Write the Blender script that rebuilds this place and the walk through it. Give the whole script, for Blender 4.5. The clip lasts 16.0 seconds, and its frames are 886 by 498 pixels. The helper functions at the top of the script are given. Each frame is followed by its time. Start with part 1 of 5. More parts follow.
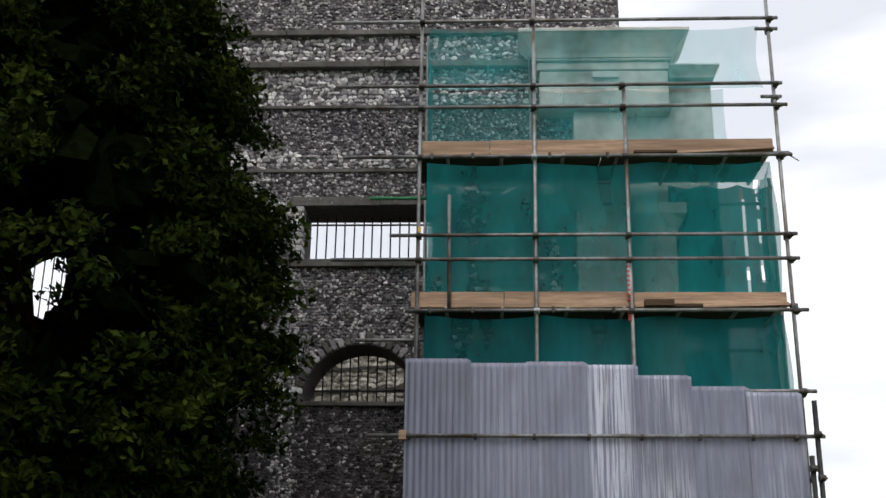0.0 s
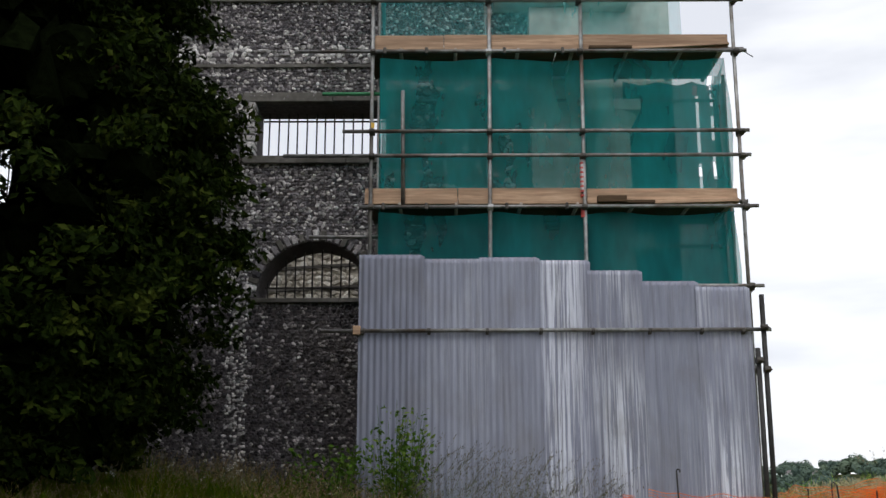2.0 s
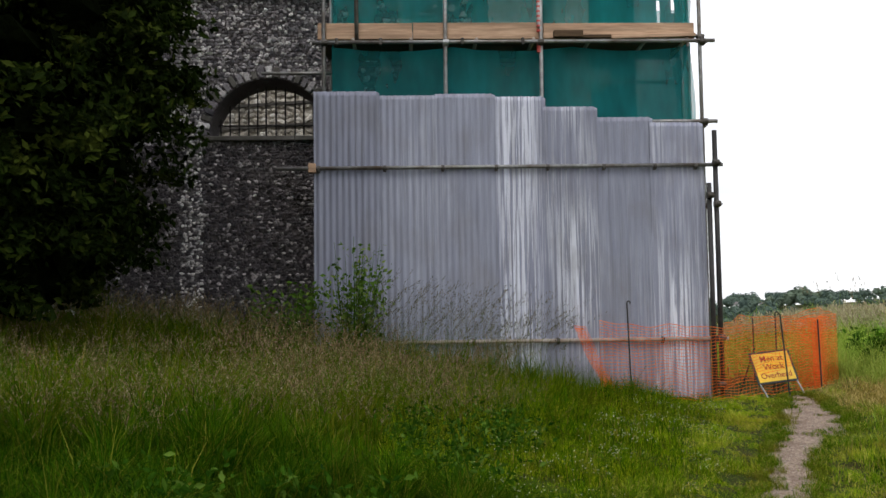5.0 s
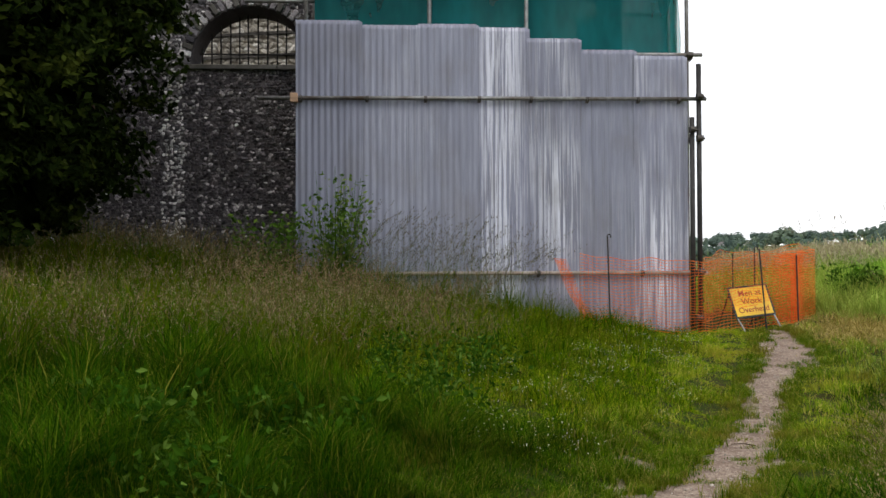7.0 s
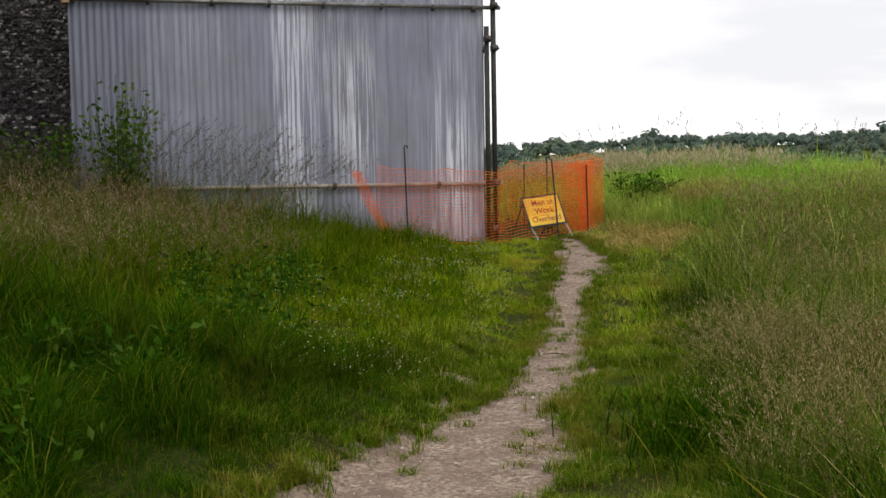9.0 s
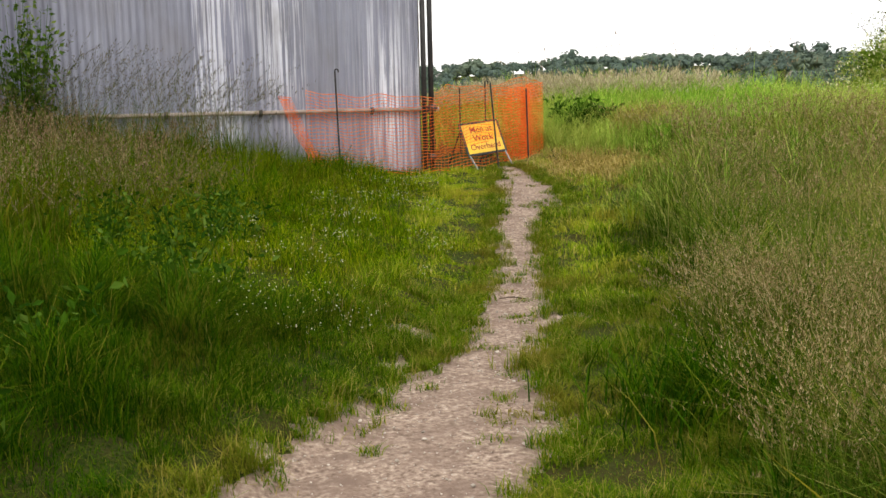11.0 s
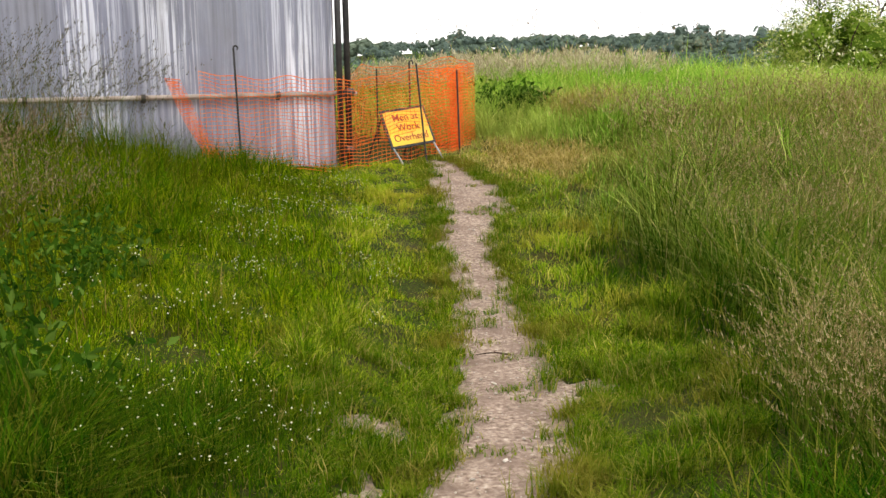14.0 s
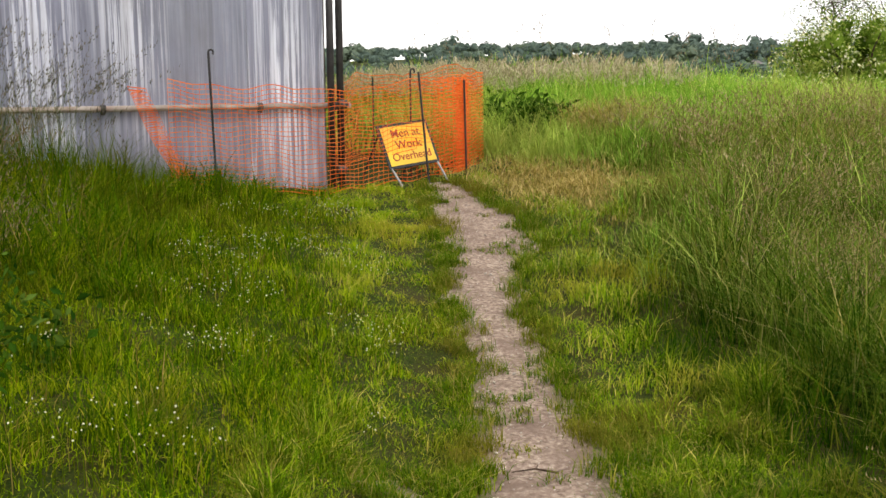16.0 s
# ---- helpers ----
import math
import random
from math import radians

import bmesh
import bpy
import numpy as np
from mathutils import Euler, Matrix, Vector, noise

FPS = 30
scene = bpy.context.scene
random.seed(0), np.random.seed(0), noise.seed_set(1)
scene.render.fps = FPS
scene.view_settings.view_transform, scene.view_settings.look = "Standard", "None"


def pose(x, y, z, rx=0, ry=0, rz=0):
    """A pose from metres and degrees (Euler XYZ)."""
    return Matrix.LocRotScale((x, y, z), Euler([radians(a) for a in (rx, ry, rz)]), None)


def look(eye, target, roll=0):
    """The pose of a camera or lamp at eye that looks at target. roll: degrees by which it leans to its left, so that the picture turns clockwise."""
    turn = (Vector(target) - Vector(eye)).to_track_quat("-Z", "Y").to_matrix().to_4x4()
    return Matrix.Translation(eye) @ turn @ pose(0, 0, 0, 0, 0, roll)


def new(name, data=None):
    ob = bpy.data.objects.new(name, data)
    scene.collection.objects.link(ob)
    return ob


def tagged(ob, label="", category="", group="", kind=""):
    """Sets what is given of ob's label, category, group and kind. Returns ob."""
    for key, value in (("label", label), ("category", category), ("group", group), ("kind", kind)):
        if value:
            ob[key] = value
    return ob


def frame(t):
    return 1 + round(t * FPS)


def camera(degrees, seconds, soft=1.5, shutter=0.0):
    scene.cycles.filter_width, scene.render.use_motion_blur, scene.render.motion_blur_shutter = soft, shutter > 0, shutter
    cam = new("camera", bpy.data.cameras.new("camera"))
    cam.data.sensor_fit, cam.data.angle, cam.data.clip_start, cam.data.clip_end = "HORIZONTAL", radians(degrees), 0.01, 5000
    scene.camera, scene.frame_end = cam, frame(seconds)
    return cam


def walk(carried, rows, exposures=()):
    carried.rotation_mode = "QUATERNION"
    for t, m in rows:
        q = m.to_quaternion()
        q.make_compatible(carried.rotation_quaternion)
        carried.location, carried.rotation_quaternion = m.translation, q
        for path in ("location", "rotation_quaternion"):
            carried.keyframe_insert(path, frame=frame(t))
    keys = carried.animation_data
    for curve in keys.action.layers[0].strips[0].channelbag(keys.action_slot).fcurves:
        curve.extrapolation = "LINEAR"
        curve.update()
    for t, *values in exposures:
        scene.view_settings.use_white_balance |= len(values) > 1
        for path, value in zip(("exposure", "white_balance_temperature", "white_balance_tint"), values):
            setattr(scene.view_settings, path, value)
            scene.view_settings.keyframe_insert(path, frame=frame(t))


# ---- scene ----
cam = camera(44.1, 16.0)

PATH = [
    (0, (0.794, 1.04, 1.736), (0.716, 2.938, 2.36), 0.6),
    (0.5, (0.826, 1.071, 1.69), (0.763, 2.98, 2.283), 0.4),
    (1, (0.832, 1.06, 1.68), (0.791, 2.984, 2.227), 0.4),
    (1.5, (0.836, 1.069, 1.676), (0.823, 3.004, 2.179), 0.1),
    (2, (0.828, 1.08, 1.669), (0.829, 3.028, 2.122), -0.1),
    (2.5, (0.827, 1.056, 1.659), (0.834, 3.016, 2.057), 0.2),
    (3, (0.836, 1.056, 1.652), (0.865, 3.027, 1.991), -0.0),
    (3.5, (0.851, 1.069, 1.647), (0.89, 3.047, 1.941), -0.1),
    (4, (0.842, 1.055, 1.654), (0.902, 3.038, 1.906), -0.5),
    (4.5, (0.845, 1.066, 1.653), (0.918, 3.052, 1.87), -0.6),
    (5, (0.836, 1.043, 1.655), (0.915, 3.035, 1.815), -0.8),
    (5.2, (0.852, 1.046, 1.652), (0.938, 3.04, 1.788), -0.8),
    (7.3, (0.905, 1.022, 1.576), (1.007, 3.018, 1.62), -0.2),
    (7.5, (0.913, 1.003, 1.57), (0.993, 3.0, 1.625), 0.1),
    (8, (0.923, 1.048, 1.575), (1.17, 3.033, 1.587), 0.8),
    (8.5, (0.821, 1.2, 1.588), (1.281, 3.145, 1.55), -0.4),
    (9, (0.731, 1.349, 1.606), (1.229, 3.282, 1.485), -1.0),
    (9.2, (0.728, 1.43, 1.597), (1.223, 3.362, 1.443), -1.0),
    (11.3, (0.75, 2.179, 1.667), (1.388, 4.055, 1.4), -1.3),
    (11.5, (0.765, 2.3, 1.675), (1.388, 4.182, 1.41), -0.8),
    (12, (0.816, 2.579, 1.675), (1.474, 4.449, 1.403), 0.5),
    (12.5, (0.814, 2.886, 1.685), (1.564, 4.716, 1.391), -0.6),
    (13, (0.875, 3.18, 1.694), (1.623, 5.013, 1.407), -0.6),
    (13.5, (0.969, 3.471, 1.699), (1.704, 5.3, 1.365), -0.4),
    (14, (1.032, 3.83, 1.693), (1.848, 5.631, 1.389), -1.1),
    (14.5, (1.138, 4.118, 1.705), (1.956, 5.919, 1.411), -1.4),
    (15, (1.26, 4.425, 1.718), (2.047, 6.236, 1.401), -0.6),
    (15.5, (1.353, 4.771, 1.714), (2.215, 6.558, 1.46), -0.7),
    (16, (1.485, 5.104, 1.737), (2.317, 6.899, 1.444), -0.5),
]

# seconds, stops, kelvin, tint: the picture warms as it turns from the sky to the ground
EXPOSURES = [(0.0, -0.24, 6400, 10), (2.5, -0.3, 6400, 10), (4.0, -0.07, 6450, 10), (5.0, -0.12, 6500, 10), (7.5, 0.06, 6550, 10), (8.0, 0.18, 6600, 10), (8.5, -0.14, 6650, 11),
             (9.0, -0.18, 6750, 11), (11.3, 0.45, 7050, 12), (12.5, 0.5, 7050, 12), (14.0, 0.6, 6950, 12), (15.0, 0.5, 6950, 12), (16.0, 0.42, 6950, 12)]
walk(cam, [(t, look(e, a, r)) for t, e, a, r in PATH], EXPOSURES)

# ---- light: an overcast early-summer sky with a weak, wide sun ----
SUN_EL, SUN_ROT = 52.0, 200.0
world = bpy.data.worlds.new("overcast_sky")
scene.world = world
world.use_nodes = True
wn, wl = world.node_tree.nodes, world.node_tree.links
wn.clear()
w_out = wn.new("ShaderNodeOutputWorld")
w_bg = wn.new("ShaderNodeBackground")
w_sky = wn.new("ShaderNodeTexSky")
w_sky.sky_type, w_sky.sun_disc = "NISHITA", False
w_sky.sun_elevation, w_sky.sun_rotation = radians(SUN_EL), radians(SUN_ROT)
w_co = wn.new("ShaderNodeTexCoord")
w_map = wn.new("ShaderNodeMapping")
w_map.inputs["Scale"].default_value = (1.6, 1.6, 7.0)
w_cloud = wn.new("ShaderNodeTexNoise")
w_cloud.inputs["Scale"].default_value, w_cloud.inputs["Detail"].default_value = 1.6, 6.0
w_ramp = wn.new("ShaderNodeValToRGB")
w_ramp.color_ramp.elements[0].position, w_ramp.color_ramp.elements[0].color = 0.38, (8.7, 8.9, 9.5, 1)
w_ramp.color_ramp.elements[1].position, w_ramp.color_ramp.elements[1].color = 0.52, (11.2, 11.3, 11.6, 1)
w_mix = wn.new("ShaderNodeMix")
w_mix.data_type = "RGBA"
w_mix.inputs[0].default_value = 0.92
wl.new(w_co.outputs["Generated"], w_map.inputs["Vector"])
wl.new(w_map.outputs["Vector"], w_cloud.inputs["Vector"])
wl.new(w_cloud.outputs["Fac"], w_ramp.inputs["Fac"])
wl.new(w_sky.outputs["Color"], w_mix.inputs[6])
wl.new(w_ramp.outputs["Color"], w_mix.inputs[7])
wl.new(w_mix.outputs[2], w_bg.inputs["Color"])
w_bg.inputs["Strength"].default_value = 0.12
wl.new(w_bg.outputs["Background"], w_out.inputs["Surface"])

sun = new("sun", bpy.data.lights.new("sun", "SUN"))
sun.data.energy, sun.data.angle, sun.data.color = 0.9, radians(20), (1.0, 0.96, 0.9)
sun.rotation_euler = (radians(90 - SUN_EL), 0, radians(180 - SUN_ROT))


# ---- materials ----
def link(nt, a, b):
    nt.links.new(a, b)


def node(nt, kind, **values):
    n = nt.nodes.new(kind)
    for key, value in values.items():
        n.inputs[key.replace("_", " ")].default_value = value
    return n


def ramp(nt, fac, stops):
    r = nt.nodes.new("ShaderNodeValToRGB")
    els = r.color_ramp.elements
    while len(els) < len(stops):
        els.new(0.5)
    for el, (pos, col) in zip(els, stops):
        el.position, el.color = pos, (*col, 1)
    link(nt, fac, r.inputs["Fac"])
    return r.outputs["Color"]


def mixed(nt, fac, a, b, blend="MIX"):
    m = nt.nodes.new("ShaderNodeMix")
    m.data_type, m.blend_type = "RGBA", blend
    for socket, value in ((0, fac), (6, a), (7, b)):
        if isinstance(value, (int, float)):
            m.inputs[socket].default_value = value
        elif isinstance(value, tuple):
            m.inputs[socket].default_value = (*value, 1)
        else:
            link(nt, value, m.inputs[socket])
    return m.outputs[2]


def fresh(name, rough=0.7, metal=0.0):
    m = bpy.data.materials.new(name)
    m.use_nodes = True
    nt = m.node_tree
    b = nt.nodes["Principled BSDF"]
    b.inputs["Roughness"].default_value, b.inputs["Metallic"].default_value = rough, metal
    return m, nt, b


def coords(nt, scale=(1, 1, 1)):
    c = nt.nodes.new("ShaderNodeTexCoord")
    m = nt.nodes.new("ShaderNodeMapping")
    m.inputs["Scale"].default_value = scale
    link(nt, c.outputs["Object"], m.inputs["Vector"])
    return m.outputs["Vector"]


def noisy(nt, vec, scale, detail=5.0, rough=0.6):
    n = node(nt, "ShaderNodeTexNoise", Scale=scale, Detail=detail, Roughness=rough)
    link(nt, vec, n.inputs["Vector"])
    return n.outputs["Fac"]


def bumped(nt, b, fac, strength, distance=0.01):
    n = node(nt, "ShaderNodeBump", Strength=strength, Distance=distance)
    link(nt, fac, n.inputs["Height"])
    link(nt, n.outputs["Normal"], b.inputs["Normal"])


def grained(name, stops, scale, rough=0.8, metal=0.0, stretch=(1, 1, 1), bump=0.4, dist=0.01, stain=None, stain_scale=0.8, island=0.0, objrand=0.0):
    """A surface of two scales of noise: grain by the ramp, stains mixed over it; pieces differ by a random shade."""
    m, nt, b = fresh(name, rough, metal)
    if rough > 0.82:
        b.inputs["Specular IOR Level"].default_value = 0.12
    vec = coords(nt, stretch)
    fine = noisy(nt, vec, scale)
    col = ramp(nt, fine, stops)
    if stain:
        big = noisy(nt, vec, stain_scale, 4.0)
        col = mixed(nt, ramp(nt, big, [(0.42, (0, 0, 0)), (0.68, (1, 1, 1))]), col, stain)
    for amount, kind, out in ((island, "ShaderNodeNewGeometry", "Random Per Island"), (objrand, "ShaderNodeObjectInfo", "Random")):
        if amount:
            g = nt.nodes.new(kind)
            col = mixed(nt, 1.0, col, ramp(nt, g.outputs[out], [(0.0, (1 - amount,) * 3), (1.0, (1 + amount,) * 3)]), "MULTIPLY")
    link(nt, col, b.inputs["Base Color"])
    bumped(nt, b, fine, bump, dist)
    return m


def flint_material(name, stops):
    """Knapped flint: a shade for each stone, mottled, slightly glossy."""
    m, nt, b = fresh(name, 0.55)
    vec = coords(nt)
    g = nt.nodes.new("ShaderNodeNewGeometry")
    o = nt.nodes.new("ShaderNodeObjectInfo")
    add = nt.nodes.new("ShaderNodeMath")
    add.operation = "ADD"
    link(nt, g.outputs["Random Per Island"], add.inputs[0])
    link(nt, o.outputs["Random"], add.inputs[1])
    wrap = nt.nodes.new("ShaderNodeMath")
    wrap.operation = "FRACT"
    link(nt, add.outputs[0], wrap.inputs[0])
    tone = ramp(nt, wrap.outputs[0], stops)
    fine = noisy(nt, vec, 38)
    col = mixed(nt, 1.0, tone, ramp(nt, fine, [(0.3, (0.55, 0.55, 0.56)), (0.7, (1.35, 1.33, 1.28))]), "MULTIPLY")
    big = noisy(nt, vec, 0.9, 4)
    col = mixed(nt, ramp(nt, big, [(0.52, (0, 0, 0)), (0.78, (0.4, 0.4, 0.4))]), col, (0.11, 0.1, 0.08))
    link(nt, col, b.inputs["Base Color"])
    bumped(nt, b, fine, 0.5, 0.01)
    return m


def leafy(name, stops, patch=None, rough=0.8, glow=0.3, patch_scale=0.5, limit=(0.45, 0.65)):
    """Foliage: each blade or leaf its own shade, whole patches tinted, some light passing through."""
    m, nt, b = fresh(name, rough)
    g = nt.nodes.new("ShaderNodeNewGeometry")
    col = ramp(nt, g.outputs["Random Per Island"], stops)
    if patch:
        big = noisy(nt, coords(nt), patch_scale, 4)
        col = mixed(nt, ramp(nt, big, [(limit[0], (0, 0, 0)), (limit[1], (0.75,) * 3)]), col, patch)
    link(nt, col, b.inputs["Base Color"])
    b.inputs["Specular IOR Level"].default_value = 0.02
    t = nt.nodes.new("ShaderNodeBsdfTranslucent")
    link(nt, col, t.inputs["Color"])
    mx = nt.nodes.new("ShaderNodeMixShader")
    mx.inputs["Fac"].default_value = glow
    link(nt, b.outputs["BSDF"], mx.inputs[1])
    link(nt, t.outputs["BSDF"], mx.inputs[2])
    link(nt, mx.outputs["Shader"], nt.nodes["Material Output"].inputs["Surface"])
    return m


def netting_material(name, colour, cover):
    """Debris netting: a weave too fine to see, so part of the light passes straight through."""
    m, nt, b = fresh(name, 0.6)
    vec = coords(nt)
    folds = noisy(nt, coords(nt, (2.2, 1, 0.8)), 1.3, 3)
    # fold shading is put into the colour: noise darkens and lightens it
    col = ramp(nt, folds, [(0.3, tuple(c * 0.75 for c in colour)), (0.7, tuple(min(1, c * 1.25) for c in colour))])
    link(nt, col, b.inputs["Base Color"])
    b.inputs["Specular IOR Level"].default_value = 0.2
    tl = nt.nodes.new("ShaderNodeBsdfTranslucent")
    link(nt, col, tl.inputs["Color"])
    cloth = nt.nodes.new("ShaderNodeMixShader")
    cloth.inputs["Fac"].default_value = 0.45
    link(nt, b.outputs["BSDF"], cloth.inputs[1])
    link(nt, tl.outputs["BSDF"], cloth.inputs[2])
    tr = nt.nodes.new("ShaderNodeBsdfTransparent")
    mx = nt.nodes.new("ShaderNodeMixShader")
    amount = nt.nodes.new("ShaderNodeMapRange")
    amount.inputs["From Min"].default_value, amount.inputs["From Max"].default_value = 0.3, 0.7
    amount.inputs["To Min"].default_value, amount.inputs["To Max"].default_value = cover - 0.05, cover + 0.05
    link(nt, folds, amount.inputs["Value"])
    link(nt, amount.outputs["Result"], mx.inputs["Fac"])
    link(nt, tr.outputs["BSDF"], mx.inputs[1])
    link(nt, cloth.outputs["Shader"], mx.inputs[2])
    link(nt, mx.outputs["Shader"], nt.nodes["Material Output"].inputs["Surface"])
    return m


def galvanised(name, lo, hi, streak, amount, zone=None):
    """Weathered zinc sheet: dull spangle, pale and dark flutes, and white rust run down in streaks; zone: where it is worst."""
    m, nt, b = fresh(name, 0.6, 0.2)
    base = ramp(nt, noisy(nt, coords(nt, (6, 1, 0.5)), 2.0), [(0.25, lo), (0.75, hi)])
    runs = noisy(nt, coords(nt, (24, 1, 0.42)), 1.5, 6, 0.65)
    where = noisy(nt, coords(nt, (1.3, 1, 0.5)), 1.1, 3)
    gate = mixed(nt, 1.0, ramp(nt, runs, [(0.47, (0, 0, 0)), (0.57, (1, 1, 1))]), ramp(nt, where, [(0.5, (0, 0, 0)), (0.66, (amount,) * 3)]), "MULTIPLY")
    if zone:
        xyz = nt.nodes.new("ShaderNodeSeparateXYZ")
        wob = mixed(nt, 0.12, coords(nt), nt.nodes.new("ShaderNodeTexNoise").outputs["Color"])
        link(nt, wob, xyz.inputs[0])
        mask = None
        for axis_name, a, c, soft in (("X", zone[0], zone[1], 0.12), ("Z", zone[2], zone[3], 0.5)):
            for edge, way in ((a, 1), (c, -1)):
                r = nt.nodes.new("ShaderNodeMapRange")
                r.interpolation_type = "SMOOTHSTEP"
                r.inputs["From Min"].default_value, r.inputs["From Max"].default_value = 0.88 * (edge - way * soft) + 0.06, 0.88 * (edge + way * soft) + 0.06
                link(nt, xyz.outputs[axis_name], r.inputs["Value"])
                mask = r.outputs[0] if mask is None else mixed(nt, 1.0, mask, r.outputs[0], "MULTIPLY")
        bold = ramp(nt, runs, [(0.46, (0, 0, 0)), (0.53, (0.95, 0.95, 0.95))])
        gate = mixed(nt, 1.0, gate, mixed(nt, 1.0, bold, mask, "MULTIPLY"), "LIGHTEN")
    col = mixed(nt, gate, base, streak)
    grime = noisy(nt, coords(nt, (24, 1, 0.6)), 1.0, 5)
    col = mixed(nt, ramp(nt, grime, [(0.52, (0, 0, 0)), (0.72, (0.6,) * 3)]), col, (0.15, 0.15, 0.17))
    blotch = noisy(nt, coords(nt, (1, 1, 0.7)), 2.2, 6)
    col = mixed(nt, ramp(nt, blotch, [(0.5, (0, 0, 0)), (0.7, (0.35,) * 3)]), col, (0.2, 0.19, 0.19))
    o = nt.nodes.new("ShaderNodeObjectInfo")
    col = mixed(nt, 1.0, col, ramp(nt, o.outputs["Random"], [(0.0, (0.84, 0.84, 0.86)), (1.0, (1.08, 1.08, 1.08))]), "MULTIPLY")
    link(nt, col, b.inputs["Base Color"])
    rg = ramp(nt, gate, [(0.0, (0.52,) * 3), (1.0, (0.85,) * 3)])
    link(nt, rg, b.inputs["Roughness"])
    bumped(nt, b, runs, 0.15, 0.004)
    return m


M_TURF = grained("turf_soil", [(0.3, (0.01116, 0.02356, 0.00186)), (0.55, (0.0372, 0.0558, 0.00496)), (0.75, (0.0868, 0.0806, 0.0186))], 55, 0.95, bump=1.0, dist=0.02, stain=(0.0558, 0.0465, 0.0124), stain_scale=4.0)
M_PATH = grained("trodden_earth", [(0.33, (0.1456, 0.103, 0.0784)), (0.46, (0.3024, 0.224, 0.1736)), (0.56, (0.392, 0.3024, 0.2352)), (0.68, (0.5824, 0.4816, 0.3864))], 42, 0.95, bump=0.9, dist=0.02, stain=(0.2128, 0.1512, 0.1176), stain_scale=5.0)
M_STONE_CHIP = grained("chalk_chip", [(0.3, (0.306, 0.2635, 0.2125)), (0.7, (0.612, 0.561, 0.493))], 30, 0.9, island=0.3)
M_MORTAR = grained("lime_mortar", [(0.3, (0.07, 0.062, 0.068)), (0.7, (0.21, 0.19, 0.195))], 16, 0.95, bump=0.8, dist=0.02, stain=(0.1, 0.085, 0.08))
M_FLINT_DARK = flint_material("dark_flint", [(0.0, (0.05, 0.046, 0.056)), (0.45, (0.2, 0.183, 0.2)), (0.82, (0.4, 0.37, 0.385)), (0.97, (0.8, 0.77, 0.78))])
# browner flints of the low wall, the yew's shade also put into their tone
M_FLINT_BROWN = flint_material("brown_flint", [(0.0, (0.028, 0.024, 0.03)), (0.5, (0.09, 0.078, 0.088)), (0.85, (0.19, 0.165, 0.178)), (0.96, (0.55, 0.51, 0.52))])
M_FLINT_PALE = flint_material("pale_flint", [(0.0, (0.1728, 0.1674, 0.1782)), (0.4, (0.54, 0.513, 0.513)), (0.8, (0.864, 0.8316, 0.8208)), (1.0, (0.9936, 0.9828, 0.9936))])
M_DRESSED = grained("weathered_ashlar", [(0.3, (0.13, 0.12, 0.11)), (0.7, (0.24, 0.225, 0.205))], 12, 0.9, bump=0.5, dist=0.008, stain=(0.08, 0.075, 0.065), stain_scale=1.8, objrand=0.12)
M_PORTICO = grained("pale_limestone", [(0.3, (0.68, 0.66, 0.6)), (0.7, (0.84, 0.82, 0.76))], 10, 0.85, bump=0.3, dist=0.006, stain=(0.3, 0.28, 0.24), stain_scale=1.2)
M_INNER = grained("inner_rubble", [(0.3, (0.5, 0.46, 0.39)), (0.7, (0.8, 0.76, 0.67))], 14, 0.95, bump=0.9, dist=0.03, stain=(0.3, 0.27, 0.2), stain_scale=1.0)
M_RUBBLE = flint_material("cream_cobbles", [(0.0, (0.42, 0.39, 0.33)), (0.5, (0.68, 0.64, 0.56)), (1.0, (0.9, 0.88, 0.82))])
M_IRON = grained("black_iron", [(0.3, (0.012, 0.011, 0.01)), (0.7, (0.035, 0.03, 0.026))], 20, 0.7, bump=0.3)
M_TUBE = grained("scaffold_tube", [(0.3, (0.22, 0.22, 0.22)), (0.7, (0.42, 0.42, 0.41))], 6, 0.5, 0.6, stretch=(2, 2, 2), bump=0.2, stain=(0.13, 0.1, 0.075), stain_scale=1.4, objrand=0.25)
M_TUBE_DARK = grained("dark_tube", [(0.3, (0.018, 0.017, 0.017)), (0.7, (0.05, 0.046, 0.044))], 8, 0.6, 0.3, bump=0.3)
M_TUBE_GREEN = grained("green_tube", [(0.3, (0.03, 0.2, 0.08)), (0.7, (0.06, 0.3, 0.13))], 8, 0.6, 0.1, bump=0.2)
M_TUBE_RUSTY = grained("rusty_tube", [(0.3, (0.28, 0.2, 0.15)), (0.7, (0.55, 0.5, 0.45))], 5, 0.7, 0.3, bump=0.3)
M_COUPLER = grained("coupler_steel", [(0.3, (0.04, 0.036, 0.033)), (0.7, (0.13, 0.115, 0.1))], 30, 0.6, 0.5, bump=0.4, objrand=0.3)
M_COUPLER_BRIGHT = grained("zinc_coupler", [(0.3, (0.35, 0.35, 0.36)), (0.7, (0.6, 0.6, 0.6))], 30, 0.5, 0.5, bump=0.3)
M_TAPE = grained("red_tape", [(0.3, (0.45, 0.05, 0.04)), (0.7, (0.6, 0.09, 0.07))], 12, 0.6, bump=0.1)
M_BOARD = grained("scaffold_board", [(0.25, (0.2857, 0.1725, 0.1092)), (0.5, (0.4968, 0.322, 0.2076)), (0.75, (0.6458, 0.4485, 0.3059))], 5, 0.8, stretch=(0.7452, 6.9, 9.832), bump=0.3, stain=(0.2732, 0.1725, 0.1092), stain_scale=0.9, objrand=0.18)
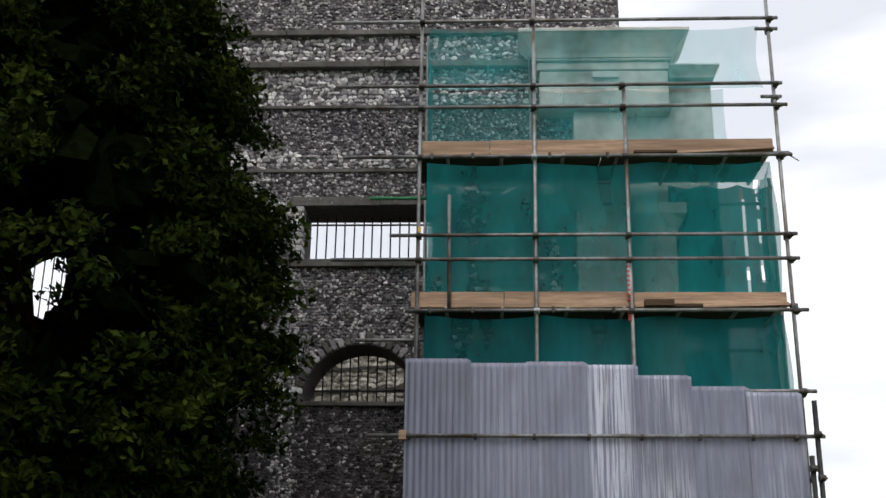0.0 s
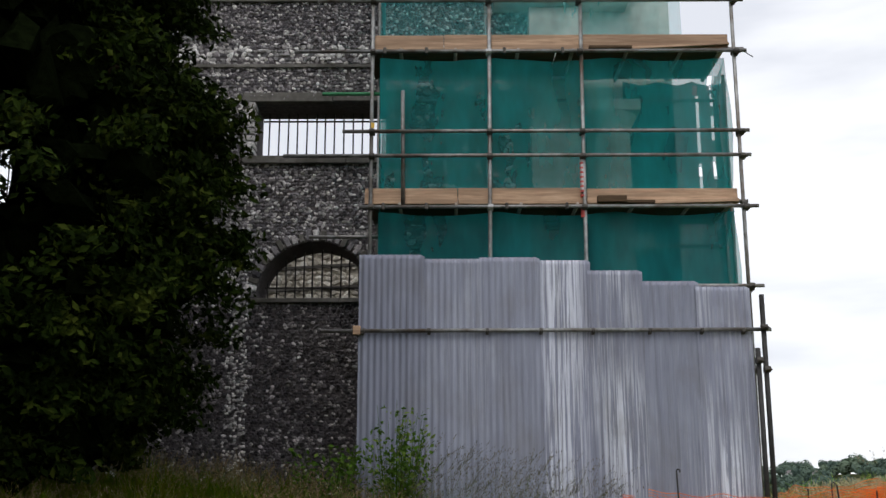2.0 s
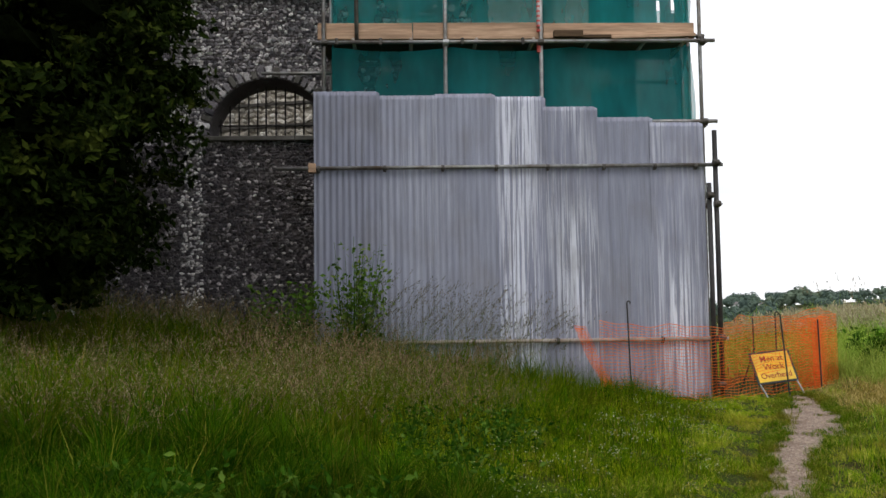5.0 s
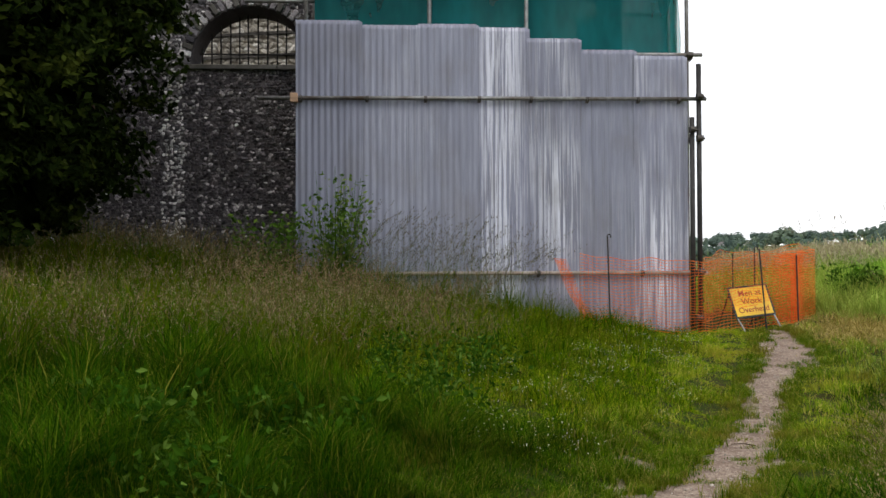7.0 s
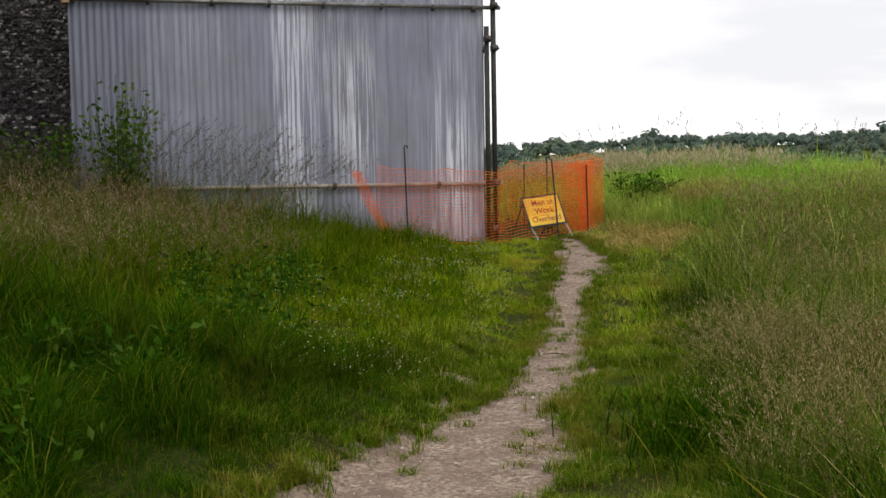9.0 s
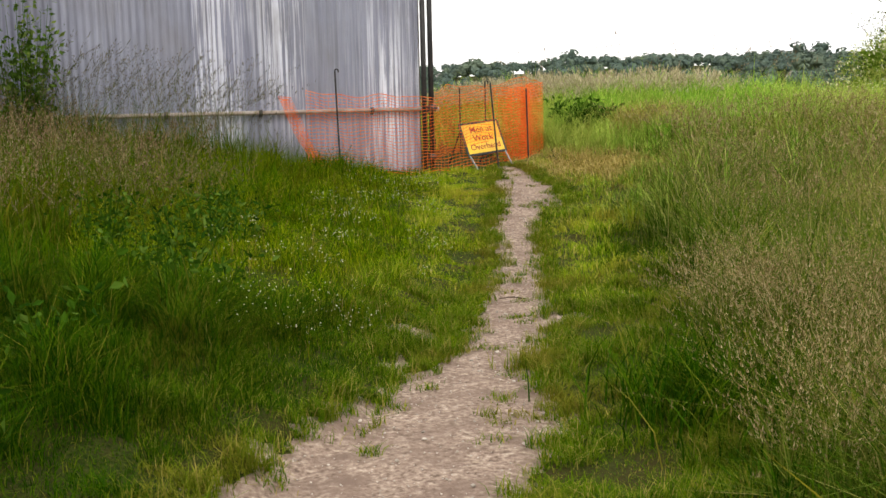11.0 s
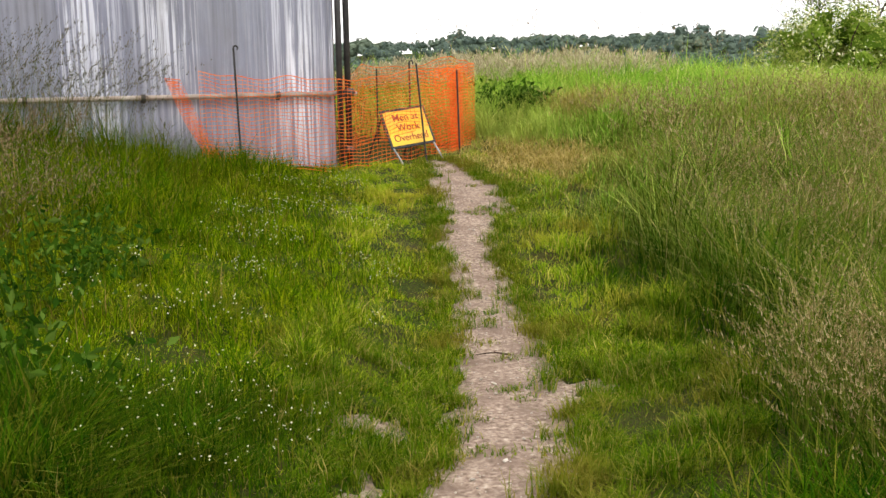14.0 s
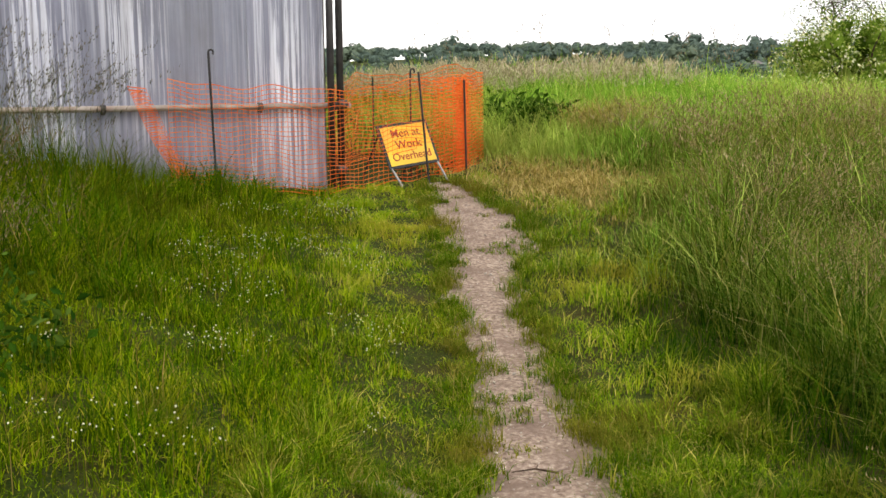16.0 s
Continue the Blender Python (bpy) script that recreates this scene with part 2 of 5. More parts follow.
M_BOARD_DARK = grained("old_board", [(0.3, (0.06, 0.04, 0.025)), (0.7, (0.14, 0.09, 0.055))], 6, 0.85, stretch=(0.6, 6, 9), bump=0.4, objrand=0.2)
M_ZINC = galvanised("zinc_sheet", (0.216, 0.229, 0.292), (0.346, 0.362, 0.446), (0.56, 0.58, 0.65), 0.35)
M_ZINC_LONG = galvanised("zinc_sheet_streaked_all_down", (0.259, 0.27, 0.355), (0.389, 0.405, 0.503), (0.88, 0.9, 0.98), 0.6, (2.02, 2.5, 0.5, 5.0))
M_ZINC_RUN = galvanised("zinc_sheet_with_rust_runs", (0.238, 0.248, 0.315), (0.356, 0.373, 0.458), (0.86, 0.88, 0.95), 0.6, (2.72, 3.2, 1.7, 3.2))
M_ZINC_LOW = galvanised("zinc_sheet_streaked_low_down", (0.238, 0.248, 0.32), (0.367, 0.383, 0.475), (0.86, 0.88, 0.95), 0.6, (4.02, 4.36, 1.0, 2.5))
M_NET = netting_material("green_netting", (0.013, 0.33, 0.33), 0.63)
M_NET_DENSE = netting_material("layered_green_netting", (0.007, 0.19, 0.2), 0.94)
# same net for the lowest run, shade under the boards put into its colour
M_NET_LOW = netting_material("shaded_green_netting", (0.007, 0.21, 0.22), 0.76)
M_NET_THIN = netting_material("pale_green_netting", (0.09, 0.58, 0.6), 0.36)
M_ORANGE = leafy("orange_plastic", [(0.0, (0.848, 0.1378, 0.02442)), (0.5, (0.9752, 0.212, 0.0407)), (1.0, (1.007, 0.2862, 0.08141))], glow=0.42, rough=0.45)
M_YELLOW = grained("yellow_sign_face", [(0.3, (0.85, 0.5, 0.02)), (0.7, (0.95, 0.62, 0.04))], 9, 0.45, bump=0.05, stain=(0.75, 0.45, 0.05), stain_scale=4)
M_BLACK = grained("black_paint", [(0.3, (0.012, 0.012, 0.012)), (0.7, (0.03, 0.03, 0.03))], 9, 0.5, bump=0.05)
M_RED = grained("dark_red_paint", [(0.3, (0.3, 0.03, 0.01)), (0.7, (0.42, 0.05, 0.015))], 9, 0.5, bump=0.05)
M_GREYLEG = grained("sign_leg_steel", [(0.3, (0.3, 0.3, 0.29)), (0.7, (0.5, 0.5, 0.48))], 14, 0.5, 0.5, bump=0.2)
# the crown's inner shade as a near-black colour without sheen
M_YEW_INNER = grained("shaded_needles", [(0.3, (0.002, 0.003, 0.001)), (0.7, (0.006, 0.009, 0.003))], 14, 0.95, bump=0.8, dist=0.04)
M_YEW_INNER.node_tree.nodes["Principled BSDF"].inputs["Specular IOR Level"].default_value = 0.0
M_BARK = grained("yew_bark", [(0.3, (0.03, 0.02, 0.014)), (0.7, (0.1, 0.065, 0.045))], 6, 0.95, stretch=(3, 3, 0.7), bump=0.9, dist=0.03)
M_YEW = leafy("yew_needles", [(0.0, (0.005, 0.009, 0.0015)), (0.6, (0.012, 0.022, 0.003)), (0.9, (0.026, 0.042, 0.005)), (1.0, (0.05, 0.065, 0.01))], patch=(0.065, 0.08, 0.011), patch_scale=2.6, limit=(0.54, 0.7), glow=0.15, rough=0.6)
M_GRASS = leafy("meadow_grass", [(0.0, (0.01648, 0.06564, 0.000547)), (0.45, (0.05494, 0.1335, 0.001094)), (0.8, (0.1154, 0.186, 0.003283)), (0.95, (0.1869, 0.1586, 0.01313)), (1.0, (0.3626, 0.2626, 0.07658))], patch=(0.1264, 0.1204, 0.006564), patch_scale=0.55, limit=(0.5, 0.66))
M_VERGE = leafy("trodden_turf", [(0.0, (0.03995, 0.1068, 0.002513)), (0.5, (0.09988, 0.1822, 0.005025)), (0.8, (0.1865, 0.2387, 0.01256)), (1.0, (0.4262, 0.3392, 0.1005))], patch=(0.2263, 0.1885, 0.02513), patch_scale=1.6, limit=(0.5, 0.68))
# yellowish far verge; light on the distant blades is put into the colour
M_VERGE_LIT = leafy("lit_trodden_turf", [(0.0, (0.1112, 0.2366, 0.006083)), (0.5, (0.2542, 0.3972, 0.01216)), (0.8, (0.4289, 0.4901, 0.02676)), (1.0, (0.7147, 0.5914, 0.1582))], patch=(0.4447, 0.3718, 0.04868), patch_scale=1.3, limit=(0.5, 0.68))
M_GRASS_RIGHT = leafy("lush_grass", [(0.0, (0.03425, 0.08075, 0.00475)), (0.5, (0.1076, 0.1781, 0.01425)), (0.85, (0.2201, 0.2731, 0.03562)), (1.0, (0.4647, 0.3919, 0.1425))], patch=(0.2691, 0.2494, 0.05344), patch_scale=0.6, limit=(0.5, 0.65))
M_GRASS_FAR = leafy("mound_grass", [(0.0, (0.1219, 0.2864, 0.02426)), (0.5, (0.2437, 0.4717, 0.04529)), (0.85, (0.4005, 0.5897, 0.08087)), (1.0, (0.7312, 0.6739, 0.2426))], patch=(0.4528, 0.4886, 0.1132), patch_scale=0.35, limit=(0.5, 0.64))
# deep green, darkened further for shade in the hollow and at the bank foot
M_DEEP_SHADED = leafy("deep_green_shaded_grass", [(0.0, (0.01016, 0.04622, 0.0009243)), (0.5, (0.03304, 0.09819, 0.001848)), (0.85, (0.0826, 0.1559, 0.003696)), (1.0, (0.2287, 0.208, 0.02773))])
# bright clover green, raised further for the light on distant blades
M_LAWN = leafy("clover_lawn", [(0.0, (0.1372, 0.2504, 0.00196)), (0.5, (0.2857, 0.4354, 0.003919)), (0.85, (0.4344, 0.5223, 0.01175)), (1.0, (0.6285, 0.5007, 0.08488))], patch=(0.3885, 0.3919, 0.009795), patch_scale=0.8, limit=(0.5, 0.66))
M_STALK = leafy("grass_stalks", [(0.0, (0.05, 0.1, 0.006)), (0.7, (0.11, 0.15, 0.015)), (1.0, (0.22, 0.19, 0.05))], glow=0.25)
M_SEED = leafy("seed_heads", [(0.0, (0.1056, 0.065, 0.03325)), (0.4, (0.2016, 0.135, 0.07125)), (0.8, (0.3264, 0.24, 0.1377)), (1.0, (0.48, 0.41, 0.266))], glow=0.25, rough=0.8)
M_SEED_DARK = leafy("dark_seed_heads", [(0.0, (0.05, 0.055, 0.03)), (0.6, (0.11, 0.1, 0.06)), (1.0, (0.22, 0.19, 0.12))], glow=0.2)
M_SEED_PALE = leafy("pale_seed_heads", [(0.0, (0.1436, 0.1105, 0.03857)), (0.5, (0.2873, 0.221, 0.09369)), (1.0, (0.5304, 0.431, 0.2426))], glow=0.25, rough=0.8)
M_STRAW = leafy("trampled_straw", [(0.0, (0.22, 0.19, 0.03)), (0.5, (0.42, 0.33, 0.09)), (1.0, (0.62, 0.48, 0.2))], glow=0.2, rough=0.8)
M_RIDGE = leafy("bleached_grass_heads", [(0.0, (0.3, 0.26, 0.14)), (0.5, (0.46, 0.4, 0.25)), (1.0, (0.64, 0.57, 0.4))], glow=0.2, rough=0.8)
M_LEAF = leafy("shoot_leaves", [(0.0, (0.0375, 0.0825, 0.01125)), (0.6, (0.09, 0.1725, 0.0225)), (1.0, (0.18, 0.24, 0.0525))])
M_NETTLE = leafy("nettle_leaves", [(0.0, (0.0131, 0.04914, 0.003276)), (0.6, (0.04368, 0.1092, 0.006552)), (1.0, (0.131, 0.2184, 0.03276))])
M_HAW = leafy("hawthorn_leaves", [(0.0, (0.0585, 0.117, 0.00975)), (0.6, (0.195, 0.3023, 0.03413)), (1.0, (0.4485, 0.4875, 0.117))])
M_PETAL = grained("white_petals", [(0.3, (0.55, 0.54, 0.32)), (0.7, (0.78, 0.76, 0.5))], 30, 0.8, bump=0.2, island=0.2)
# haze over the far hill is put into this paler, bluish green
M_WOODS_HAZY = leafy("far_woods", [(0.0, (0.081, 0.1188, 0.1021)), (0.5, (0.1013, 0.1458, 0.1205)), (1.0, (0.1283, 0.1782, 0.1347))], glow=0.1, patch=(0.162, 0.2093, 0.1418), patch_scale=0.05, limit=(0.5, 0.62))
M_PALEBARK = grained("pale_bark", [(0.3, (0.3, 0.28, 0.25)), (0.7, (0.6, 0.57, 0.52))], 8, 0.9, stretch=(3, 3, 0.7), bump=0.5)
M_SPARSE = leafy("sparse_leaves", [(0.0, (0.05, 0.09, 0.02)), (0.6, (0.12, 0.19, 0.05)), (1.0, (0.25, 0.32, 0.1))])
M_HOUSE = grained("white_render", [(0.3, (0.6, 0.6, 0.58)), (0.7, (0.75, 0.75, 0.73))], 0.5, 0.8)
M_ROOF = grained("slate_roof", [(0.3, (0.12, 0.11, 0.11)), (0.7, (0.2, 0.18, 0.17))], 0.8, 0.8)
M_PANE = grained("dark_pane", [(0.3, (0.02, 0.025, 0.03)), (0.7, (0.04, 0.045, 0.05))], 1.0, 0.2)


# ---- building helpers ----
def arrays_mesh(name, verts, faces, mat, smooth=False):
    """A mesh object out of arrays: verts (n, 3), faces (m, 3) or (m, 4)."""
    me = bpy.data.meshes.new(name)
    verts, faces = np.asarray(verts, dtype=np.float32), np.asarray(faces, dtype=np.int32)
    me.vertices.add(len(verts))
    me.vertices.foreach_set("co", verts.ravel())
    k = faces.shape[1]
    me.loops.add(faces.size)
    me.loops.foreach_set("vertex_index", faces.ravel())
    me.polygons.add(len(faces))
    me.polygons.foreach_set("loop_start", np.arange(0, faces.size, k, dtype=np.int32))
    me.polygons.foreach_set("use_smooth", np.full(len(faces), smooth))
    me.update(calc_edges=True)
    me.materials.append(mat)
    return new(name, me)


def part(name, bm, mat, parent=None, label="", smooth=False):
    me = bpy.data.meshes.new(name)
    bm.normal_update()
    bm.to_mesh(me)
    bm.free()
    me.materials.append(mat)
    if smooth:
        me.polygons.foreach_set("use_smooth", [True] * len(me.polygons))
    ob = new(name, me)
    ob.parent = parent
    return tagged(ob, label)


def under(ob, parent):
    ob.parent = parent
    return ob


def thing(name, label, category, group="", kind="", at=(0, 0, 0)):
    ob = new(name)
    ob.location = at
    ob.empty_display_size = 0.2
    return tagged(ob, label, category, group, kind)


def box(bm, lo, hi, bevel=0.0):
    c = [(a + b) / 2 for a, b in zip(lo, hi)]
    s = [b - a for a, b in zip(lo, hi)]
    got = bmesh.ops.create_cube(bm, size=1, matrix=Matrix.Translation(c) @ Matrix.Diagonal((*s, 1)))
    if bevel:
        edges = list({e for v in got["verts"] for e in v.link_edges})
        bmesh.ops.bevel(bm, geom=edges, offset=bevel, segments=1, affect="EDGES")
    return bm


def a_box(lo, hi, bevel=0.0):
    return box(bmesh.new(), lo, hi, bevel)


def tube(bm, a, b, r, r2=None, seg=10):
    a, b = Vector(a), Vector(b)
    turn = (b - a).to_track_quat("Z", "Y").to_matrix().to_4x4()
    bmesh.ops.create_cone(bm, cap_ends=True, segments=seg, radius1=r, radius2=r if r2 is None else r2, depth=(b - a).length,
                          matrix=Matrix.Translation((a + b) / 2) @ turn)
    return bm


def a_tube(a, b, r, r2=None, seg=10):
    return tube(bmesh.new(), a, b, r, r2, seg)


def vnoise(x, y, cell, seed=0):
    """Smooth noise 0..1 over the plan, for arrays."""
    u, v = np.asarray(x, float) / cell, np.asarray(y, float) / cell
    i, j = np.floor(u).astype(np.int64), np.floor(v).astype(np.int64)
    fu, fv = u - i, v - j
    fu, fv = fu * fu * (3 - 2 * fu), fv * fv * (3 - 2 * fv)

    def h(a, b):
        n = (a * 374761393 + b * 668265263 + seed * 974634777) & 0x7FFFFFFF
        n = ((n ^ (n >> 13)) * 1274126177) & 0x7FFFFFFF
        return ((n ^ (n >> 16)) & 0xFFFF) / 65535.0

    return (h(i, j) * (1 - fu) + h(i + 1, j) * fu) * (1 - fv) + (h(i, j + 1) * (1 - fu) + h(i + 1, j + 1) * fu) * fv


def ease(a, b, v):
    t = np.clip((v - a) / (b - a), 0, 1)
    return t * t * (3 - 2 * t)


# ---- the lie of the land ----
# the trodden line: x, y, half width
LINE = [(0.3, -3.0, 0.4), (0.55, 1.6, 0.4), (1.05, 4.2, 0.42), (1.5, 5.2, 0.44), (2.05, 5.85, 0.43), (2.28, 6.3, 0.34), (2.47, 6.7, 0.19), (2.65, 6.93, 0.15),
        (2.83, 7.17, 0.19), (2.97, 7.48, 0.21), (3.17, 7.95, 0.2), (3.38, 8.4, 0.17), (3.55, 8.83, 0.15), (3.82, 9.41, 0.13), (4.05, 10.05, 0.125), (4.25, 10.5, 0.14),
        (4.43, 10.93, 0.16), (4.75, 11.4, 0.23), (4.9, 11.75, 0.25), (5.05, 12.3, 0.24), (5.25, 12.95, 0.18), (5.37, 13.35, 0.14), (5.46, 13.75, 0.08)]
TRACK = np.array([p[:2] for p in LINE])
TRACK_HALF = np.array([p[2] for p in LINE])
# small worn spots beside it: x, y, radius
WORN = [(2.3, 7.36, 0.15), (2.12, 6.86, 0.11), (3.3, 7.56, 0.14), (3.52, 8.22, 0.16), (2.72, 8.1, 0.1), (3.7, 8.75, 0.09), (4.95, 11.3, 0.1)]


def track_at(x, y):
    """Signed distance from the trodden line (left negative) and its half width there."""
    x, y = np.asarray(x, float), np.asarray(y, float)
    best, side, half = np.full(x.shape, 1e9), np.zeros(x.shape), np.zeros(x.shape)
    for k in range(len(TRACK) - 1):
        a, b = TRACK[k], TRACK[k + 1]
        d = b - a
        t = np.clip(((x - a[0]) * d[0] + (y - a[1]) * d[1]) / (d @ d), 0, 1)
        px, py = x - a[0] - t * d[0], y - a[1] - t * d[1]
        r = np.hypot(px, py)
        near = r < best
        best = np.where(near, r, best)
        side = np.where(near, np.sign(d[1] * px - d[0] * py), side)
        half = np.where(near, TRACK_HALF[k] * (1 - t) + TRACK_HALF[k + 1] * t, half)
    return best * side, half


def land(x, y):
    """Height of the ground."""
    x, y = np.asarray(x, float), np.asarray(y, float)
    d, half = track_at(x, y)
    z = np.interp(y, [-20, 0, 5, 6, 8, 9.3, 10.7, 12, 14, 20, 30], [0.1, 0.27, 0.39, 0.42, 0.45, 0.47, 0.62, 0.74, 0.82, 0.88, 0.9])
    left, right = np.maximum(-d - 0.35, 0), np.maximum(d - 0.5, 0)
    low = 0.82 * (1 - np.exp(-left / 2.1))
    high = 0.95 * ease(0.6, 8.5, left)
    z = z + (low + (high - low) * ease(7.5, 12.5, y)) * (1 - ease(14.5, 16.5, y) * ease(3.0, 4.5, x)) + 0.1 * (1 - np.exp(-right / 1.5))
    z = z + 0.72 * np.exp(-((x - 10.3) ** 2) / 22.0 - ((y - 21) ** 2) / 60.0)
    z = z + 0.05 * (vnoise(x, y, 0.9, 3) - 0.5) * ease(0.2, 1.0, np.abs(d)) + 0.05 * (vnoise(x, y, 0.2, 4) - 0.5) * ease(0.15, 0.6, np.abs(d)) + 0.012 * (vnoise(x, y, 0.15, 6) - 0.5)
    r = np.hypot(x - 2, y - 12)
    z = z - 13 * ease(28, 130, r) + (24.8 + 6 * vnoise(x, y, 130, 9)) * ease(190, 560, r)
    return z


def bare(x, y):
    """Where the turf is worn away: above 0."""
    d, half = track_at(x, y)
    rag = (vnoise(x, y, 0.045, 13) - 0.5) * 0.2 + (vnoise(x, y, 0.1, 14) - 0.5) * 0.15 + (vnoise(x, y, 0.22, 11) - 0.5) * 0.1 + (vnoise(x, y, 0.7, 12) - 0.5) * 0.05
    core = half + 0.055 + rag * np.minimum(1, half / 0.3) - np.abs(d)
    worn = (vnoise(x, y, 0.26, 21) - 0.86) * 0.5 + (vnoise(x, y, 0.055, 22) - 0.5) * 0.2 - np.maximum(np.abs(d) - half - 0.12, 0) * 2.5
    for wx, wy, wr in WORN:
        near = np.exp(-((x - wx) ** 2 + (y - wy) ** 2) / (1.3 * wr) ** 2)
        worn = np.maximum(worn, near * (0.235 + 0.5 * (vnoise(x, y, 0.06, 23) - 0.5) + 0.2 * (vnoise(x, y, 0.11, 24) - 0.5)) - 0.1)
    return np.maximum(core, worn)


def axis(lo, hi, step, far):
    mid = list(np.arange(lo, hi, step))
    out, s, v = [], step, hi
    while v < far:
        out.append(v)
        s *= 1.16
        v += s
    back, s, v = [], step, lo
    while v > -far:
        s *= 1.16
        v -= s
        back.append(v)
    return np.array(back[::-1] + mid + out)


def grid_faces(nx, ny):
    i, j = np.meshgrid(np.arange(nx - 1), np.arange(ny - 1))
    a = (j * nx + i).ravel()
    return np.stack([a, a + 1, a + nx + 1, a + nx], 1)


gx, gy = axis(0.6, 6.2, 0.052, 2600), axis(4.4, 14.0, 0.052, 2600)
GX, GY = np.meshgrid(gx, gy)
ground = arrays_mesh("ground", np.stack([GX.ravel(), GY.ravel(), (land(GX, GY) - 0.04 * ease(-0.05, 0.035, bare(GX, GY))).ravel()], 1), grid_faces(len(gx), len(gy)), M_TURF, True)
tagged(ground, "rough meadow turf over soil, rising in a bank", "ground", kind="structure")

# the trodden path, a thin skin of bare earth where the turf is worn off
px, py = np.arange(-0.6, 6.2, 0.03), np.concatenate([np.arange(-2.5, 4.2, 0.08), np.arange(4.2, 14.4, 0.03)])
PX, PY = np.meshgrid(px, py)
worn = bare(PX, PY).ravel() > -0.06
quads = grid_faces(len(px), len(py))
quads = quads[worn[quads].sum(1) >= 3]
used, quads = np.unique(quads, return_inverse=True)
PV = np.stack([PX.ravel(), PY.ravel(), land(PX, PY).ravel() - 0.024 + 0.009 * vnoise(PX, PY, 0.06, 5).ravel()], 1)[used]
path = arrays_mesh("path", PV, quads.reshape(-1, 4), M_PATH, True)
tagged(path, "narrow trodden path of pale dry earth and chalk chips", "path", kind="structure")

# ---- the flint building ----
WY, WT = 15.3, 0.7
WX0, WX1, WZ0, WZ1 = -9.0, 2.75, 0.4, 10.75
ARCH_X, ARCH_R, ARCH_Z = -0.86, 0.78, 4.3
HOLES = [(-1.74, 0.06, 6.26, 7.06), (-5.9, -4.5, 5.3, 6.8)]


def in_hole(x, z, pad=0.0):
    for a, b, c, d in HOLES:
        if a - pad < x < b + pad and c - pad < z < d + pad:
            return True
    return z > ARCH_Z - pad and math.hypot(x - ARCH_X, z - ARCH_Z) < ARCH_R + pad


def wall_body():
    bm = bmesh.new()
    y0, y1 = WY, WY + WT
    xs = sorted({WX0, WX1, *[v for h in HOLES for v in h[:2]], ARCH_X - ARCH_R, ARCH_X + ARCH_R})
    zs = sorted({WZ0, WZ1, *[v for h in HOLES for v in h[2:]], ARCH_Z, ARCH_Z + ARCH_R + 0.05})
    for a, b in zip(xs, xs[1:]):
        run = None
        for c, d in zip(zs, zs[1:]):
            mx, mz = (a + b) / 2, (c + d) / 2
            hole = any(h[0] < mx < h[1] and h[2] < mz < h[3] for h in HOLES) or (abs(mx - ARCH_X) < ARCH_R and ARCH_Z < mz < ARCH_Z + ARCH_R + 0.05)
            if hole:
                if run:
                    box(bm, (a, y0, run[0]), (b, y1, run[1]))
                run = None
            else:
                run = (run[0] if run else c, d)
        if run:
            box(bm, (a, y0, run[0]), (b, y1, run[1]))
    n = 20
    top = ARCH_Z + ARCH_R + 0.05
    for k in range(n):
        t0, t1 = math.pi * k / n, math.pi * (k + 1) / n
        p, q = [(ARCH_X + ARCH_R * math.cos(t), ARCH_Z + ARCH_R * math.sin(t)) for t in (t0, t1)]
        ring = [(p[0], p[1]), (p[0], top), (q[0], top), (q[0], q[1])]
        f = [bm.verts.new((x, y0, z)) for x, z in ring]
        g = [bm.verts.new((x, y1, z)) for x, z in ring]
        bm.faces.new(f)
        bm.faces.new(g[::-1])
        for i in range(4):
            bm.faces.new((f[i], g[i], g[(i + 1) % 4], f[(i + 1) % 4]))
    return bm


wall_south = part("wall_south", wall_body(), M_MORTAR)
tagged(wall_south, "tall ruined wall of knapped flint in lime mortar", "wall", kind="structure")

bm = box(bmesh.new(), (WX0, 20.5, 0.4), (2.6, 21.1, 6.45))
wall_north = tagged(part("wall_north", bm, M_INNER), "pale rubble inner wall seen through the arch", "wall", kind="structure")
for k, (z0, tilt) in enumerate(((5.45, 0.05), (5.85, 0.06), (6.2, 0.05))):
    bm = box(bmesh.new(), (-4.0, 20.44, z0), (1.6, 20.5, z0 + 0.05))
    bmesh.ops.rotate(bm, verts=bm.verts, cent=(-1, 20.4, z0), matrix=Matrix.Rotation(-tilt, 3, "Y"))
    part("ledge", bm, M_DRESSED, wall_north)
tagged(part("wall_west", box(bmesh.new(), (-9.7, 15.3, 0.4), (-9.0, 21.1, 6.4)), M_MORTAR), "plain flint side wall of the ruin", "wall", kind="structure")
tagged(part("wall_east", box(bmesh.new(), (2.1, 16.01, 0.4), (2.75, 21.1, 6.4)), M_MORTAR), "plain flint side wall of the ruin", "wall", kind="structure")


def string_course(name, x0, x1, z0, z1, proud, parent, length=1.3):
    """A run of dressed blocks, each with its own worn edges."""
    x = x0
    while x < x1 - 0.05:
        e = min(x + length * random.uniform(0.8, 1.2), x1)
        part(name, a_box((x + 0.003, WY - proud, z0 + random.uniform(-0.004, 0.004)), (e - 0.003, WY + 0.1, z1), 0.008), M_DRESSED, parent)
        x = e


string_course("string_course", -8.9, 2.7, 9.7, 9.78, 0.1, wall_south)
string_course("string_course", -8.9, 2.7, 9.16, 9.26, 0.12, wall_south)
string_course("string_course", -8.9, 2.7, 8.53, 8.58, 0.06, wall_south)
string_course("string_course", -8.9, 2.7, 7.55, 7.6, 0.05, wall_south)
string_course("lintel", -1.92, 0.3, 7.06, 7.19, 0.03, wall_south, 1.25)
string_course("window_sill", -1.88, 0.25, 6.15, 6.26, 0.09, wall_south, 1.2)
